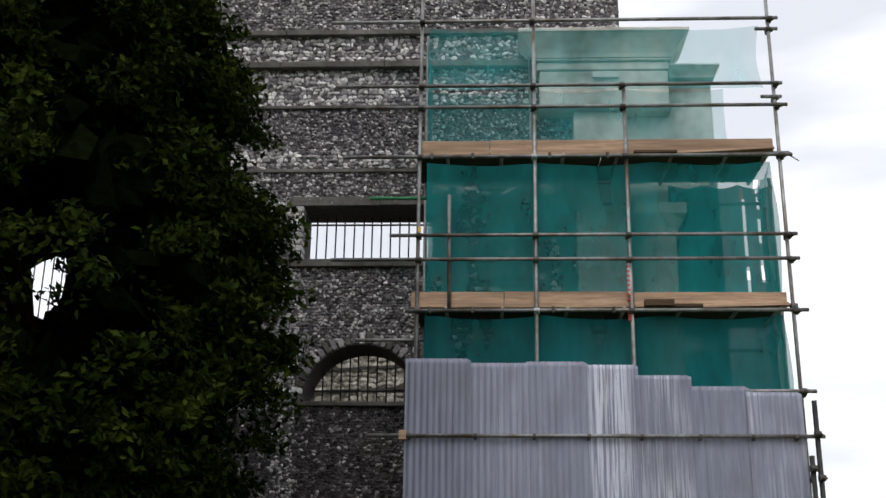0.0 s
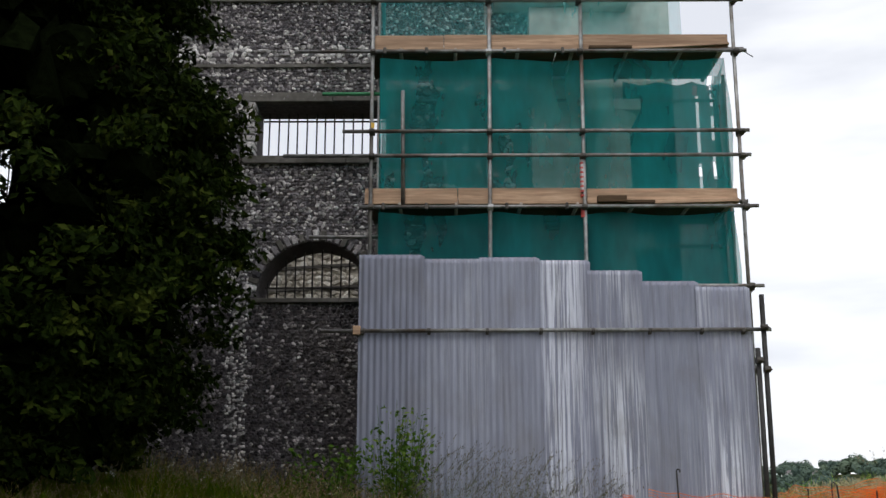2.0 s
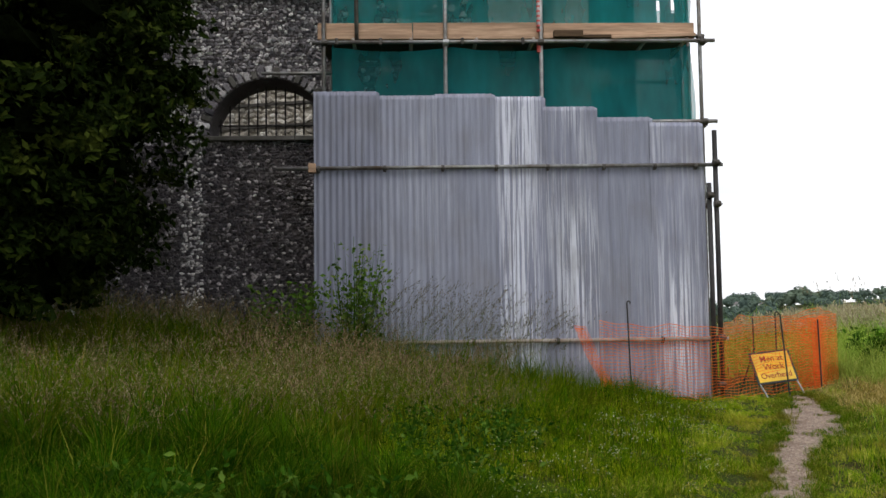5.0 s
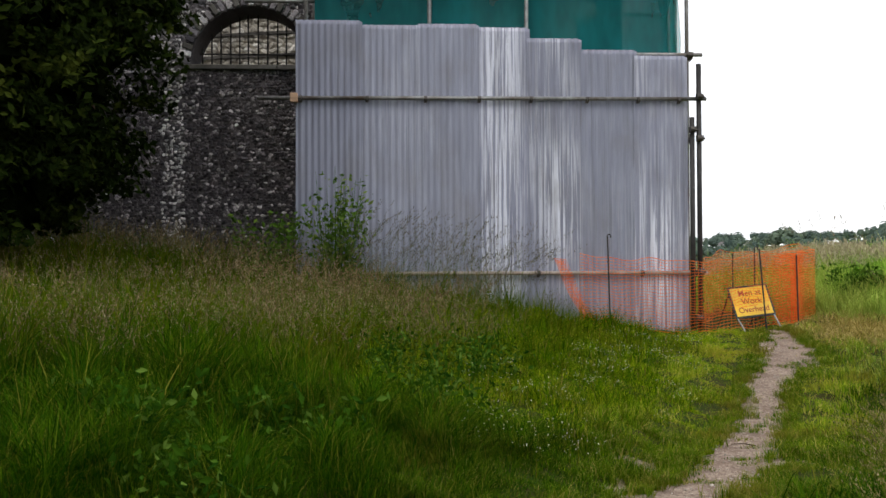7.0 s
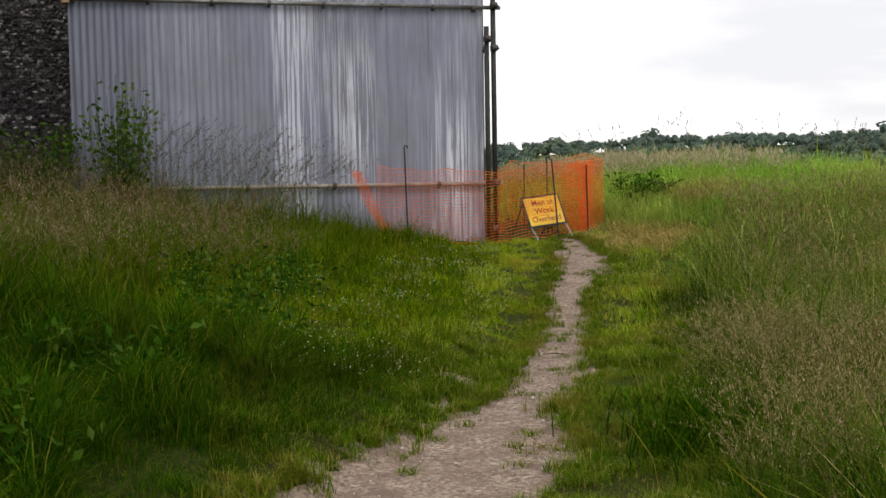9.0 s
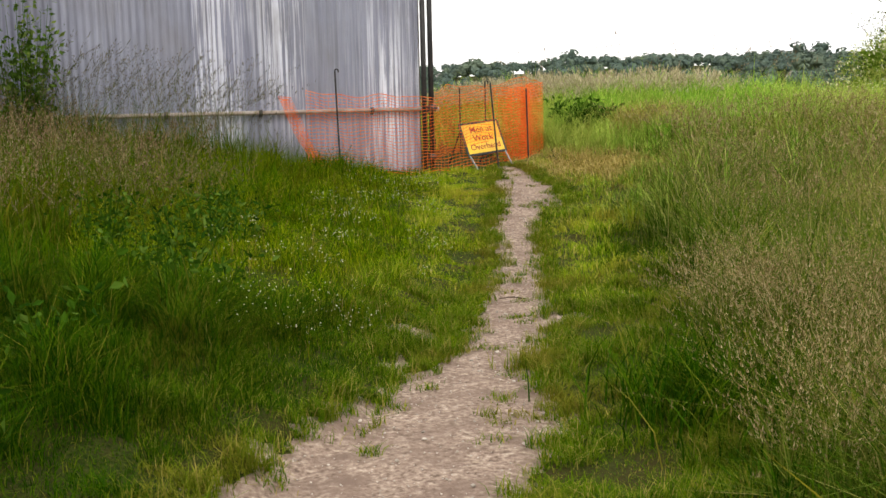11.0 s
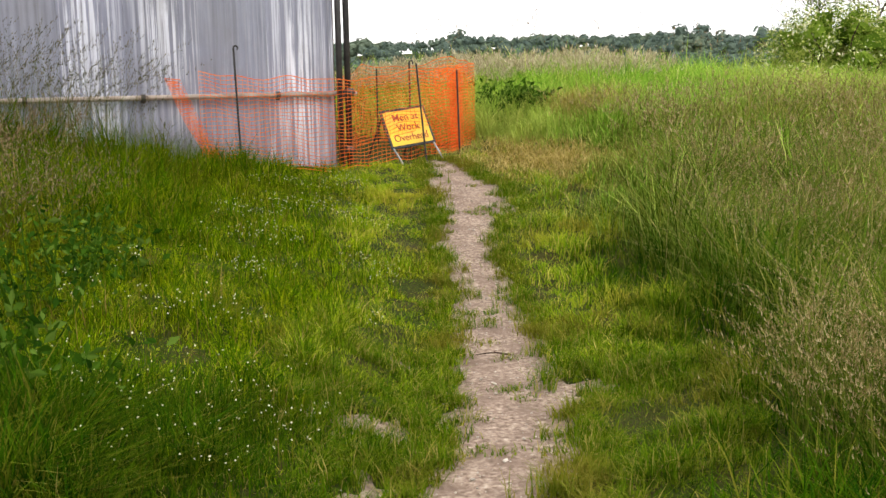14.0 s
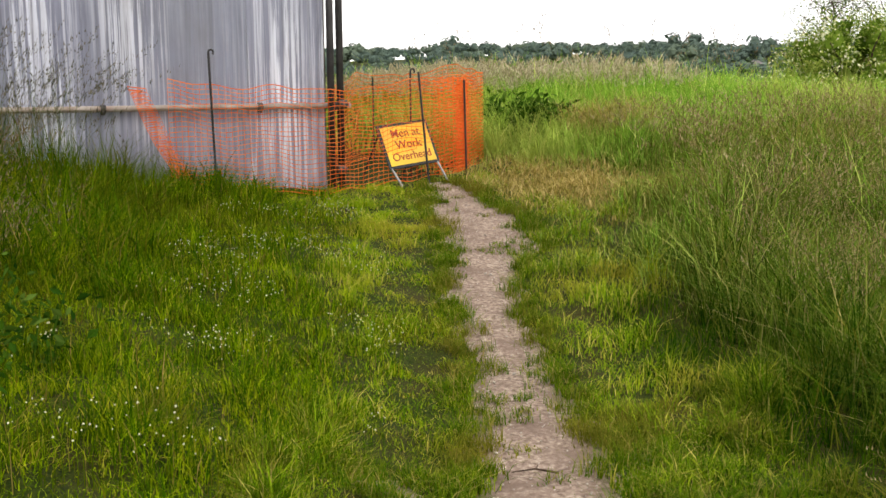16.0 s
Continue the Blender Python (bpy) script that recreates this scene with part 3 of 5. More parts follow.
string_course("window_sill", -1.74, 0.05, 4.24, 4.3, 0.09, wall_south, 1.2)


def barred(name, x0, x1, z0, z1, y, step, arch=False):
    g = thing(name, "rusty black iron bars in a wall opening", "window bars", kind="structure")
    x = x0 + step * 0.6
    while x < x1:
        zt = z1
        if arch:
            zt = ARCH_Z + math.sqrt(max(0.0, ARCH_R ** 2 - (x - ARCH_X) ** 2))
        if zt > z0 + 0.1:
            part("bar", a_tube((x, y, z0 - 0.02), (x + random.uniform(-0.006, 0.006), y, zt + 0.02), 0.011, seg=6), M_IRON, g)
        x += step * random.uniform(0.93, 1.07)
    for z in ((z0 + (z1 - z0) * 0.3,) if arch else (z1 - 0.12,)):
        part("cross_bar", a_box((x0, y - 0.015, z), (x1, y + 0.01, z + 0.02)), M_IRON, g)
    return g


barred("window_1", -1.7, 0.04, 6.26, 7.06, WY + 0.5, 0.13)
barred("window_2", -5.9, -4.5, 5.3, 6.8, WY + 0.5, 0.14)
barred("window_3", ARCH_X - ARCH_R, ARCH_X + ARCH_R, ARCH_Z, ARCH_Z + ARCH_R, WY + 0.5, 0.125, True)


# ---- flints: real stones set in the mortar ----
def ico(sub):
    bm = bmesh.new()
    bmesh.ops.create_icosphere(bm, subdivisions=sub, radius=1)
    v = np.array([p.co[:] for p in bm.verts])
    f = np.array([[q.index for q in p.verts] for p in bm.faces])
    bm.free()
    return v, f


ICO_V, ICO_F = ico(1)


def lumps(name, spots, sizes, mat, seed, rough=0.28, turn=True, smooth=False, template=None):
    """Many irregular stones or tree lobes in one mesh."""
    tv, tf = template or (ICO_V, ICO_F)
    rng = np.random.default_rng(seed)
    n = len(spots)
    shape = tv[None] * (1 + rough * (rng.random((n, len(tv), 1)) - 0.5) * 2)
    if turn:
        a = rng.uniform(-0.5, 0.5, n)
        c, s = np.cos(a)[:, None], np.sin(a)[:, None]
        x, z = shape[..., 0] * sizes[:, 0:1], shape[..., 2] * sizes[:, 2:3]
        shape = np.stack([x * c - z * s, shape[..., 1] * sizes[:, 1:2], x * s + z * c], -1)
    else:
        shape = shape * sizes[:, None, :]
    v = (shape + spots[:, None, :]).reshape(-1, 3)
    f = (tf[None] + (np.arange(n) * len(tv))[:, None, None]).reshape(-1, 3)
    return arrays_mesh(name, v, f, mat, smooth)


def flint_spots(x0, x1, z0, z1, size, seed, skip=True):
    """Rough courses of stones over a stretch of wall: places and half sizes."""
    rng = random.Random(seed)
    out = []
    z = z0
    while z < z1:
        h = size * rng.uniform(0.75, 1.15)
        x = x0 + rng.uniform(0, size)
        while x < x1:
            w = size * rng.uniform(0.75, 1.75)
            cx, cz = x + w / 2, z + h / 2 + rng.uniform(-0.2, 0.2) * size
            if not (skip and in_hole(cx, cz, 0.04)) and rng.random() > 0.05:
                out.append((cx, cz, w * 0.54, h * rng.uniform(0.48, 0.66)))
            x += w * rng.uniform(0.9, 1.05)
        z += h * 0.95
    return out


# bands of the wall from the ground up: height from, to, stone size, pale share
BANDS = [(1.2, 4.24, 0.055, 0.02), (4.3, 6.15, 0.058, 0.16), (6.26, 7.55, 0.058, 0.2), (7.61, 7.86, 0.085, 0.85), (7.86, 8.52, 0.05, 0.1), (8.59, 9.16, 0.085, 0.7), (9.26, 9.7, 0.085, 0.7), (9.78, 10.72, 0.06, 0.25)]
rng_wall = random.Random(5)
pale_list, dark_list, low_list = [], [], []
for k, (z0, z1, size, pale) in enumerate(BANDS):
    # fine stones where the face is bare, coarser ones behind the tree and the netting
    spots = flint_spots(-5.2, -3.2, z0, z1, size * 1.5, 70 + k) + flint_spots(-3.2, 0.1, z0, z1, size * 0.73, 40 + k) + flint_spots(0.1, 2.7, z0, z1, size * (0.75 if z0 > 7.2 else 1.3), 80 + k)
    for cx, cz, hw, hh in spots:
        # under the arch the filling lies back from the wall face and is darker and finer
        quoin = -2.0 < cx < -1.72 and z0 < 5
        if cx > 0.1 and cz < 4.1:
            continue
        lot = pale_list if rng_wall.random() < (0.55 if quoin else pale) else dark_list
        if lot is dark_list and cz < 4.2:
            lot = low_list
        lot.append((cx, cz, hw, hh))
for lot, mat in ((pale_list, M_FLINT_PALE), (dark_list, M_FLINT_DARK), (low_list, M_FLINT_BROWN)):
    arr = np.array(lot)
    near = (arr[:, 0] > -2.6) & (arr[:, 0] < -0.1) & (arr[:, 1] > 5.0) & (arr[:, 1] < 8.1)
    own = np.where(near)[0][:150]
    rest = np.delete(np.arange(len(arr)), own)
    rr = np.random.default_rng(3)

    def place(ids):
        p = np.stack([arr[ids, 0], WY - 0.004 + rr.uniform(-0.01, 0.012, len(ids)), arr[ids, 1]], 1)
        return p, np.stack([arr[ids, 2], rr.uniform(0.014, 0.034, len(ids)), arr[ids, 3]], 1)

    p, s = place(rest)
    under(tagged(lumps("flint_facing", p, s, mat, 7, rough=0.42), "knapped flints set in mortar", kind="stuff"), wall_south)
    shapes = []
    for k in range(6):
        ob = lumps("flint", np.zeros((1, 3)), np.array([[1.0, 1.0, 1.0]]), mat, 60 + k, rough=0.4)
        shapes.append(ob.data)
        bpy.data.objects.remove(ob)
    p, s = place(own)
    for k in range(len(own)):
        ob = new("flint", shapes[k % 6])
        ob.location, ob.scale, ob.parent = p[k], s[k], wall_south
# voussoirs round the arch
for k in range(27):
    t = math.pi * (k + 0.5) / 27
    r0, r1 = ARCH_R + 0.005, ARCH_R + random.uniform(0.11, 0.17)
    bm = a_box((r0, WY - random.uniform(0.03, 0.06), -0.036), (r1, WY + 0.3, 0.036), 0.01)
    bmesh.ops.rotate(bm, verts=bm.verts, cent=(0, 0, 0), matrix=Matrix.Rotation(-t, 3, "Y"))
    bmesh.ops.translate(bm, verts=bm.verts, vec=(ARCH_X, 0, ARCH_Z))
    part("voussoir", bm, M_FLINT_DARK if k % 3 else M_DRESSED, wall_south)
# jamb stones beside the broad window
for k in range(8):
    z = 6.3 + k * 0.095
    part("jamb_stone", a_box((-1.74 - random.uniform(0.08, 0.16), WY - 0.04, z), (-1.735, WY + 0.2, z + 0.08), 0.012), M_FLINT_PALE, wall_south)
spots = flint_spots(-4.2, 1.6, 5.0, 6.45, 0.11, 77, False)
arr = np.array(spots)
under(tagged(lumps("rubble_facing", np.stack([arr[:, 0], np.full(len(arr), 20.49), arr[:, 1]], 1), np.stack([arr[:, 2], np.full(len(arr), 0.04), arr[:, 3]], 1), M_RUBBLE, 8), "pale cobbles", kind="stuff"), wall_north)

# ---- the classical stone corner behind the netting ----
portico = thing("portico", "pale limestone corner with column and moulded entablature", "portico", kind="structure")


def moulding(x0, x1, y0, y1, steps, name="cornice"):
    """Stacked courses that step outwards: (z0, z1, out)."""
    for z0, z1, o in steps:
        part(name, a_box((x0 - o, y0 - o, z0), (x1 + o, y1, z1), 0.012), M_PORTICO, portico)


part("pier", a_box((2.76, 15.25, 0.5), (4.0, 17.0, 8.9), 0.01), M_PORTICO, portico)
part("pilaster", a_box((2.02, 15.05, 1.0), (2.74, 15.296, 8.36), 0.012), M_PORTICO, portico)
moulding(1.56, 3.36, 14.98, 15.6, [(8.37, 8.43, 0.03), (8.434, 8.96, 0.0)], "frieze")


def flare(name, x0, x1, y0, y1, z0, out0, z1, out1):
    """A course that leans outwards as it rises, hollowed a little like a cavetto."""
    bm = bmesh.new()
    rings = []
    for k in range(6):
        t = k / 5
        o, z = out0 + (out1 - out0) * t ** 1.5, z0 + (z1 - z0) * t
        rings.append([bm.verts.new(p) for p in ((x0 - o, y0 - o, z), (x1 + o, y0 - o, z), (x1 + o, y1, z), (x0 - o, y1, z))])
    for a, b in zip(rings, rings[1:]):
        for q in range(4):
            bm.faces.new((a[q], a[(q + 1) % 4], b[(q + 1) % 4], b[q]))
    bm.faces.new(rings[0][::-1])
    bm.faces.new(rings[-1])
    part(name, bm, M_PORTICO, portico)


moulding(1.52, 3.38, 14.96, 15.6, [(8.964, 9.09, 0.0), (9.094, 9.13, 0.04), (9.434, 9.5, 0.26)])
flare("cavetto", 1.52, 3.38, 14.96, 15.6, 9.134, 0.05, 9.43, 0.24)
flare("side_cavetto", 3.42, 4.0, 15.12, 16.6, 8.904, 0.02, 9.04, 0.09)
moulding(3.42, 4.0, 15.12, 16.6, [(9.044, 9.09, 0.1)], "side_cornice")
part("tablet", a_box((2.3, 14.94, 8.84), (2.66, 14.978, 8.93), 0.005), M_HOUSE, portico)
bm = bmesh.new()
tube(bm, (3.1, 14.98, 0.9), (3.1, 14.98, 6.45), 0.27, 0.235, 24)
part("column_shaft", bm, M_PORTICO, portico, smooth=False)
part("astragal", a_tube((3.1, 14.98, 6.45), (3.1, 14.98, 6.52), 0.265, 0.265, 24), M_PORTICO, portico)
part("capital", a_tube((3.1, 14.98, 6.52), (3.1, 14.98, 6.7), 0.24, 0.33, 24), M_PORTICO, portico)
part("abacus", a_box((2.76, 14.66, 6.7), (3.44, 15.24, 6.86), 0.012), M_PORTICO, portico)
part("block", a_box((3.2, 14.72, 4.86), (3.55, 15.24, 5.05), 0.015), M_PORTICO, portico)


# ---- scaffold ----
SY = 14.12
R = 0.0242
scaffold = thing("scaffold", "tube and fitting scaffold with timber boards against the wall", "scaffold")


def steel(name, a, b, mat=M_TUBE, label=""):
    return part(name, a_tube(a, b, R, seg=12), mat, scaffold, label, True)


def coupler(x, y, z, bright=False, on=None):
    """A double coupler: two saddles at right angles, flap and nut."""
    bm = bmesh.new()
    tube(bm, (x, y, z - 0.035), (x, y, z + 0.035), 0.037, seg=10)
    tube(bm, (x - 0.035, y - 0.05, z), (x + 0.035, y - 0.05, z), 0.037, seg=10)
    box(bm, (x - 0.022, y - 0.06, z - 0.03), (x + 0.022, y, z + 0.03))
    tube(bm, (x + 0.03, y - 0.02, z), (x + 0.065, y - 0.02, z), 0.012, seg=6)
    tube(bm, (x, y - 0.09, z - 0.012), (x, y - 0.055, z + 0.03), 0.011, seg=6)
    return part("coupler", bm, M_COUPLER_BRIGHT if bright else M_COUPLER, on or scaffold)


STANDARDS = [(-0.05, 0.9, 11.2), (1.41, 0.9, 9.95), (2.58, 0.9, 8.3), (4.56, 0.8, 10.2)]
for x, z0, z1 in STANDARDS:
    # each upright leans a little
    lean = {1.41: 0.06, 2.58: 0.05}.get(x, 0.0)
    steel("standard", (x - 0.02, SY, z0), (x + lean * 0.6, SY, z1))
    steel("inner_standard", (x + 0.02, 15.12, z0), (x + 0.02, 15.12, 7.2 if x > 4 else min(z1, 9.6)))
steel("standard", (0.34, SY, 5.26), (0.33, SY, 6.76))
part("tape", bm=a_tube((2.565, SY, 5.42), (2.567, SY, 5.85), R + 0.002, seg=10), mat=M_COUPLER_BRIGHT, parent=scaffold)
for k in range(8):
    part("tape_stripe", a_tube((2.565, SY, 5.36 + k * 0.06), (2.567, SY, 5.385 + k * 0.06), R + 0.004, seg=10), M_TAPE, scaffold)
part("tape_stripe", a_tube((2.565, SY, 5.1), (2.565, SY, 5.26), R + 0.004, seg=10), M_TAPE, scaffold)

# ledgers and guard rails: left end, right end, height
FY = SY - 0.05
for x0, x1, z in ((-1.27, 4.68, 9.24), (-1.15, 4.66, 8.28), (-0.77, 4.7, 7.97), (-1.04, 4.7, 7.27), (-0.42, 4.67, 6.2), (-1.15, 4.67, 5.88), (-0.2, 4.72, 5.22)):
    bar = steel("ledger" if z in (7.27, 5.22) else "guard_rail", (x0, FY, z), (x1, FY, z + 0.012))
    for x in (-0.05, 1.42, 2.58, 4.57):
        if z < 8.3 or x != 2.58:
            coupler(x, SY, z, bright=z in (7.27, 5.22) and x == 1.42, on=bar)
for x0, z, mat in ((-0.75, 6.93, M_TUBE_GREEN), (-0.88, 4.99, M_TUBE), (-0.3, 3.32, M_TUBE)):
    steel("brace_end", (x0, FY + 0.6, z), (0.3, FY + 0.6, z), mat)
steel("ledger", (3.85, FY, 4.23), (4.72, FY, 4.23))
coupler(4.57, SY, 4.23)
for z in (4.95, 6.98):
    steel("inner_ledger", (0.05, 15.06, z), (4.5, 15.06, z))
    steel("inner_ledger", (0.05, 14.55, z + 0.12), (2.9, 14.55, z + 0.12))
for z in (3.2, 4.2, 5.27, 6.2, 7.3, 8.1, 9.1):
    bar = steel("tube_end", (4.4, SY + 0.06, z + 0.05), (4.66 + 0.05 * math.sin(z * 7), SY + 0.06, z + 0.05))
    coupler(4.56, SY + 0.05, z, on=bar)
steel("end_standard", (4.64, 14.95, 0.85), (4.62, 14.95, 7.3))
# dark uprights at the corner, from the ground past the top of the sheeting
part("dark_standard", a_tube((4.55, 13.93, 0.8), (4.55, 13.93, 3.45), 0.031, seg=12), M_TUBE_DARK, scaffold, smooth=True)
part("dark_standard", a_tube((4.65, 13.98, 0.8), (4.65, 13.98, 4.1), 0.031, seg=12), M_TUBE_DARK, scaffold, smooth=True)
for x, y, z in ((4.65, 13.98, 3.2), (4.65, 13.98, 3.7), (4.55, 13.93, 3.3), (4.65, 13.98, 1.6), (4.62, 13.95, 1.05)):
    coupler(x, y, z)
# short tails with hooks at the free tube ends
for z in (7.26,):
    part("hook", a_tube((4.68, FY, z), (4.78, FY, z - 0.07), 0.007, seg=6), M_COUPLER, scaffold)
part("scaffold_tag", a_box((-0.06, SY - 0.075, 6.24), (-0.02, SY - 0.068, 6.31), 0.002), M_YELLOW, scaffold, "small yellow tag")
# small putlog clips below the toe boards
for z in (5.22, 7.27):
    for x in (0.1, 0.63, 1.62, 2.36):
        part("putlog_clip", a_box((x - 0.02, FY - 0.03, z - 0.035), (x + 0.02, FY + 0.04, z + 0.05), 0.008), M_COUPLER, scaffold)
    for x in (0.3, 1.0, 1.8, 2.5, 3.2, 3.9, 4.4):
        steel("putlog", (x, FY + 0.06, z + 0.052), (x, 15.2, z + 0.052), M_TUBE_RUSTY)


def plank(x0, x1, y0, y1, z0, z1, mat=M_BOARD, name="scaffold_board", tilt=0.0):
    bm = a_box((x0, y0, z0), (x1, y1, z1), 0.004)
    if tilt:
        bmesh.ops.rotate(bm, verts=bm.verts, cent=(x0, y0, z0), matrix=Matrix.Rotation(tilt, 3, "Y"))
    return part(name, bm, mat, scaffold)


for z, cuts in ((5.285, (-0.14, 1.02, 2.62, 4.5)), (7.34, (-0.08, 0.85, 2.6, 4.5))):
    for a, b in zip(cuts, cuts[1:]):
        plank(a + 0.004, b - 0.004, 14.16, 14.2, z, z + random.uniform(0.19, 0.205), name="toe_board")
    for k in range(4):
        y = 14.24 + k * 0.232
        for a, b in ((-0.05, 2.3), (2.31, 4.46)):
            plank(a + random.uniform(-0.06, 0), b - 0.01, y, y + 0.225, z - 0.01, z + 0.028, M_BOARD_DARK)
plank(2.74, 3.1, 14.04, 14.13, 5.28, 5.36, M_BOARD_DARK)
plank(3.02, 3.45, 14.06, 14.13, 5.27, 5.31, M_BOARD_DARK)
plank(3.2, 4.5, 14.1, 14.155, 5.26, 5.3, M_BOARD, tilt=-0.03)
plank(2.7, 3.25, 14.06, 14.13, 7.315, 7.35, M_BOARD_DARK)
plank(3.1, 4.5, 14.1, 14.155, 7.31, 7.34, M_BOARD, tilt=-0.05)


# ---- debris netting ----
def netting(x0, x1, z0, z1, y, mat, seed, label, slits=(), pull=0.0, across=False, gap=0.012):
    """A hung sheet of net with folds; pull: how far its free edge is drawn in between the ties."""
    nx, nz = 70, 30
    u, v = np.meshgrid(np.linspace(0, 1, nx), np.linspace(0, 1, nz))
    x = x0 + (x1 - x0) * u - pull * np.sin(np.pi * v) ** 0.8 * u ** 6
    z = z0 + (z1 - z0) * v
    z = z - 0.05 * np.abs(np.sin(np.pi * 3 * u)) * ease(0.85, 1.0, v)
    yy = y + 0.05 * (vnoise(x * 2.2, z * 0.8, 0.5, seed) - 0.5) + 0.02 * (vnoise(x * 6, z * 1.5, 0.5, seed + 1) - 0.5) + 0.04 * np.sin(np.pi * v)
    verts = np.stack([yy if across else x, x if across else yy, z], -1).reshape(-1, 3)
    quads = grid_faces(nx, nz)
    if slits:
        mid = verts[quads].mean(1)
        keep = np.ones(len(quads), bool)
        for s in slits:
            keep &= ~((np.abs(mid[:, 0] - s) < gap) & (vnoise(mid[:, 2], mid[:, 2] * 0 + s, 0.13, seed) > 0.42))
        quads = quads[keep]
    g = thing("debris_netting", label, "netting", "scaffold netting")
    mid = verts[quads].mean(1)[:, 0]
    cuts = (-9, 9) if across or x0 > 1 else (-9, 1.41, 2.58, 9)
    for a, b in zip(cuts, cuts[1:]):
        mine = quads[(mid >= a) & (mid < b)]
        used, ids = np.unique(mine, return_inverse=True)
        under(arrays_mesh("net_panel", verts[used], ids.reshape(-1, 4), mat, True), g)
    return g


DARK_NET = "dark green debris netting hung on the scaffold"
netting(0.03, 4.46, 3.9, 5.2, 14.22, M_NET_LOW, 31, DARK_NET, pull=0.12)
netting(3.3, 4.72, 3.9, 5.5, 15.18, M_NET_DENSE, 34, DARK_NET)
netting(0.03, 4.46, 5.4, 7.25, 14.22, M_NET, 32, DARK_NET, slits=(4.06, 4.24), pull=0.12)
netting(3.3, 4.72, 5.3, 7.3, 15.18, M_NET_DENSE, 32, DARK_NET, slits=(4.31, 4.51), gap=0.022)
netting(0.03, 4.46, 8.3, 9.22, 14.22, M_NET_THIN, 33, "pale green see-through debris netting on the scaffold", pull=0.05)
netting(0.03, 3.93, 7.45, 8.29, 14.225, M_NET_THIN, 39, "pale green see-through debris netting on the scaffold")
for z0, z1, seed in ((3.9, 5.2, 36), (5.4, 7.25, 37)):
    netting(14.25, 15.15, z0, z1, 4.47, M_NET, seed, "green netting closing the end of the scaffold", across=True)
netting(14.25, 15.2, 4.0, 9.2, 0.02, M_NET, 38, "green netting closing the end of the scaffold", across=True)

# ---- corrugated hoarding ----
hoarding = thing("hoarding", "tall hoarding of weathered corrugated zinc sheets", "hoarding")
CUTS = (-0.16, 0.59, 1.295, 1.985, 2.595, 3.22, 3.895, 4.505)
TOPS = (4.61, 4.56, 4.575, 4.54, 4.41, 4.28, 4.21)
for k, top in enumerate(TOPS):
    x0, x1 = CUTS[k] - 0.02, CUTS[k + 1] + 0.02
    nx = int((x1 - x0) / 0.0095)
    zs = np.array([0.45, 0.9, 1.5, 2.2, 2.9, 3.6, 4.1, top - 0.06, top])
    X, Z = np.meshgrid(np.linspace(x0, x1, nx), zs)
    droop = np.where(Z > top - 0.01, -0.02 * ease(0.93, 1.0, (X - x0) / (x1 - x0)), 0)
    lay = 14.03 + (0.009 if k % 2 else 0.0)
    Y = lay + 0.0078 * np.cos(2 * np.pi * X / 0.0762) + 0.012 * (vnoise(X, Z, 0.9, 50 + k) - 0.5)
    front = np.stack([X, Y, Z + droop], -1).reshape(-1, 3)
    back = front + np.array([0, 0.002, 0])
    q = grid_faces(nx, len(zs))
    n = len(front)
    rim = np.concatenate([np.arange(nx), np.arange(1, len(zs)) * nx + nx - 1, (len(zs) - 1) * nx + np.arange(nx - 2, -1, -1), np.arange(len(zs) - 2, 0, -1) * nx])
    nxt = np.roll(rim, -1)
    edge = np.stack([rim, rim + n, nxt + n, nxt], 1)
    ob = arrays_mesh("corrugated_sheet", np.concatenate([front, back]), np.concatenate([q, q[:, ::-1] + n, edge]), {3: M_ZINC_LONG, 4: M_ZINC_RUN, 6: M_ZINC_LOW}.get(k, M_ZINC), True)
    under(tagged(ob, "zinc sheet streaked with white rust" if k in (3, 4, 6) else ""), hoarding)
for z, mat, x0 in ((3.67, M_TUBE, -0.62), (1.59, M_TUBE_RUSTY, 0.2)):
    rail = part("rail", a_tube((x0, 13.985, z), (4.74, 13.985, z + (0.012 if z > 3 else 0)), R, seg=12), mat, hoarding, smooth=True)
    for x in (-0.12, 0.665, 1.36, 2.0, 2.62, 3.297, 3.915, 4.41) if z > 3 else (0.8, 1.7, 2.7, 3.95, 4.6):
        bm = bmesh.new()
        tube(bm, (x - 0.02, 13.985, z), (x + 0.02, 13.985, z), 0.033, seg=10)
        box(bm, (x - 0.018, 13.985, z - 0.045), (x + 0.018, 14.02, z + 0.01), 0.004)
        tube(bm, (x, 13.95, z - 0.02), (x, 13.965, z - 0.045), 0.009, seg=6)
        part("rail_clip", bm, M_COUPLER, rail)
part("timber_block", a_box((-0.24, 13.95, 3.62), (-0.15, 14.02, 3.73), 0.006), M_BOARD, hoarding)


# ---- orange barrier fence ----
fence = thing("barrier_fence", "orange plastic mesh barrier fence on steel pins", "fence")


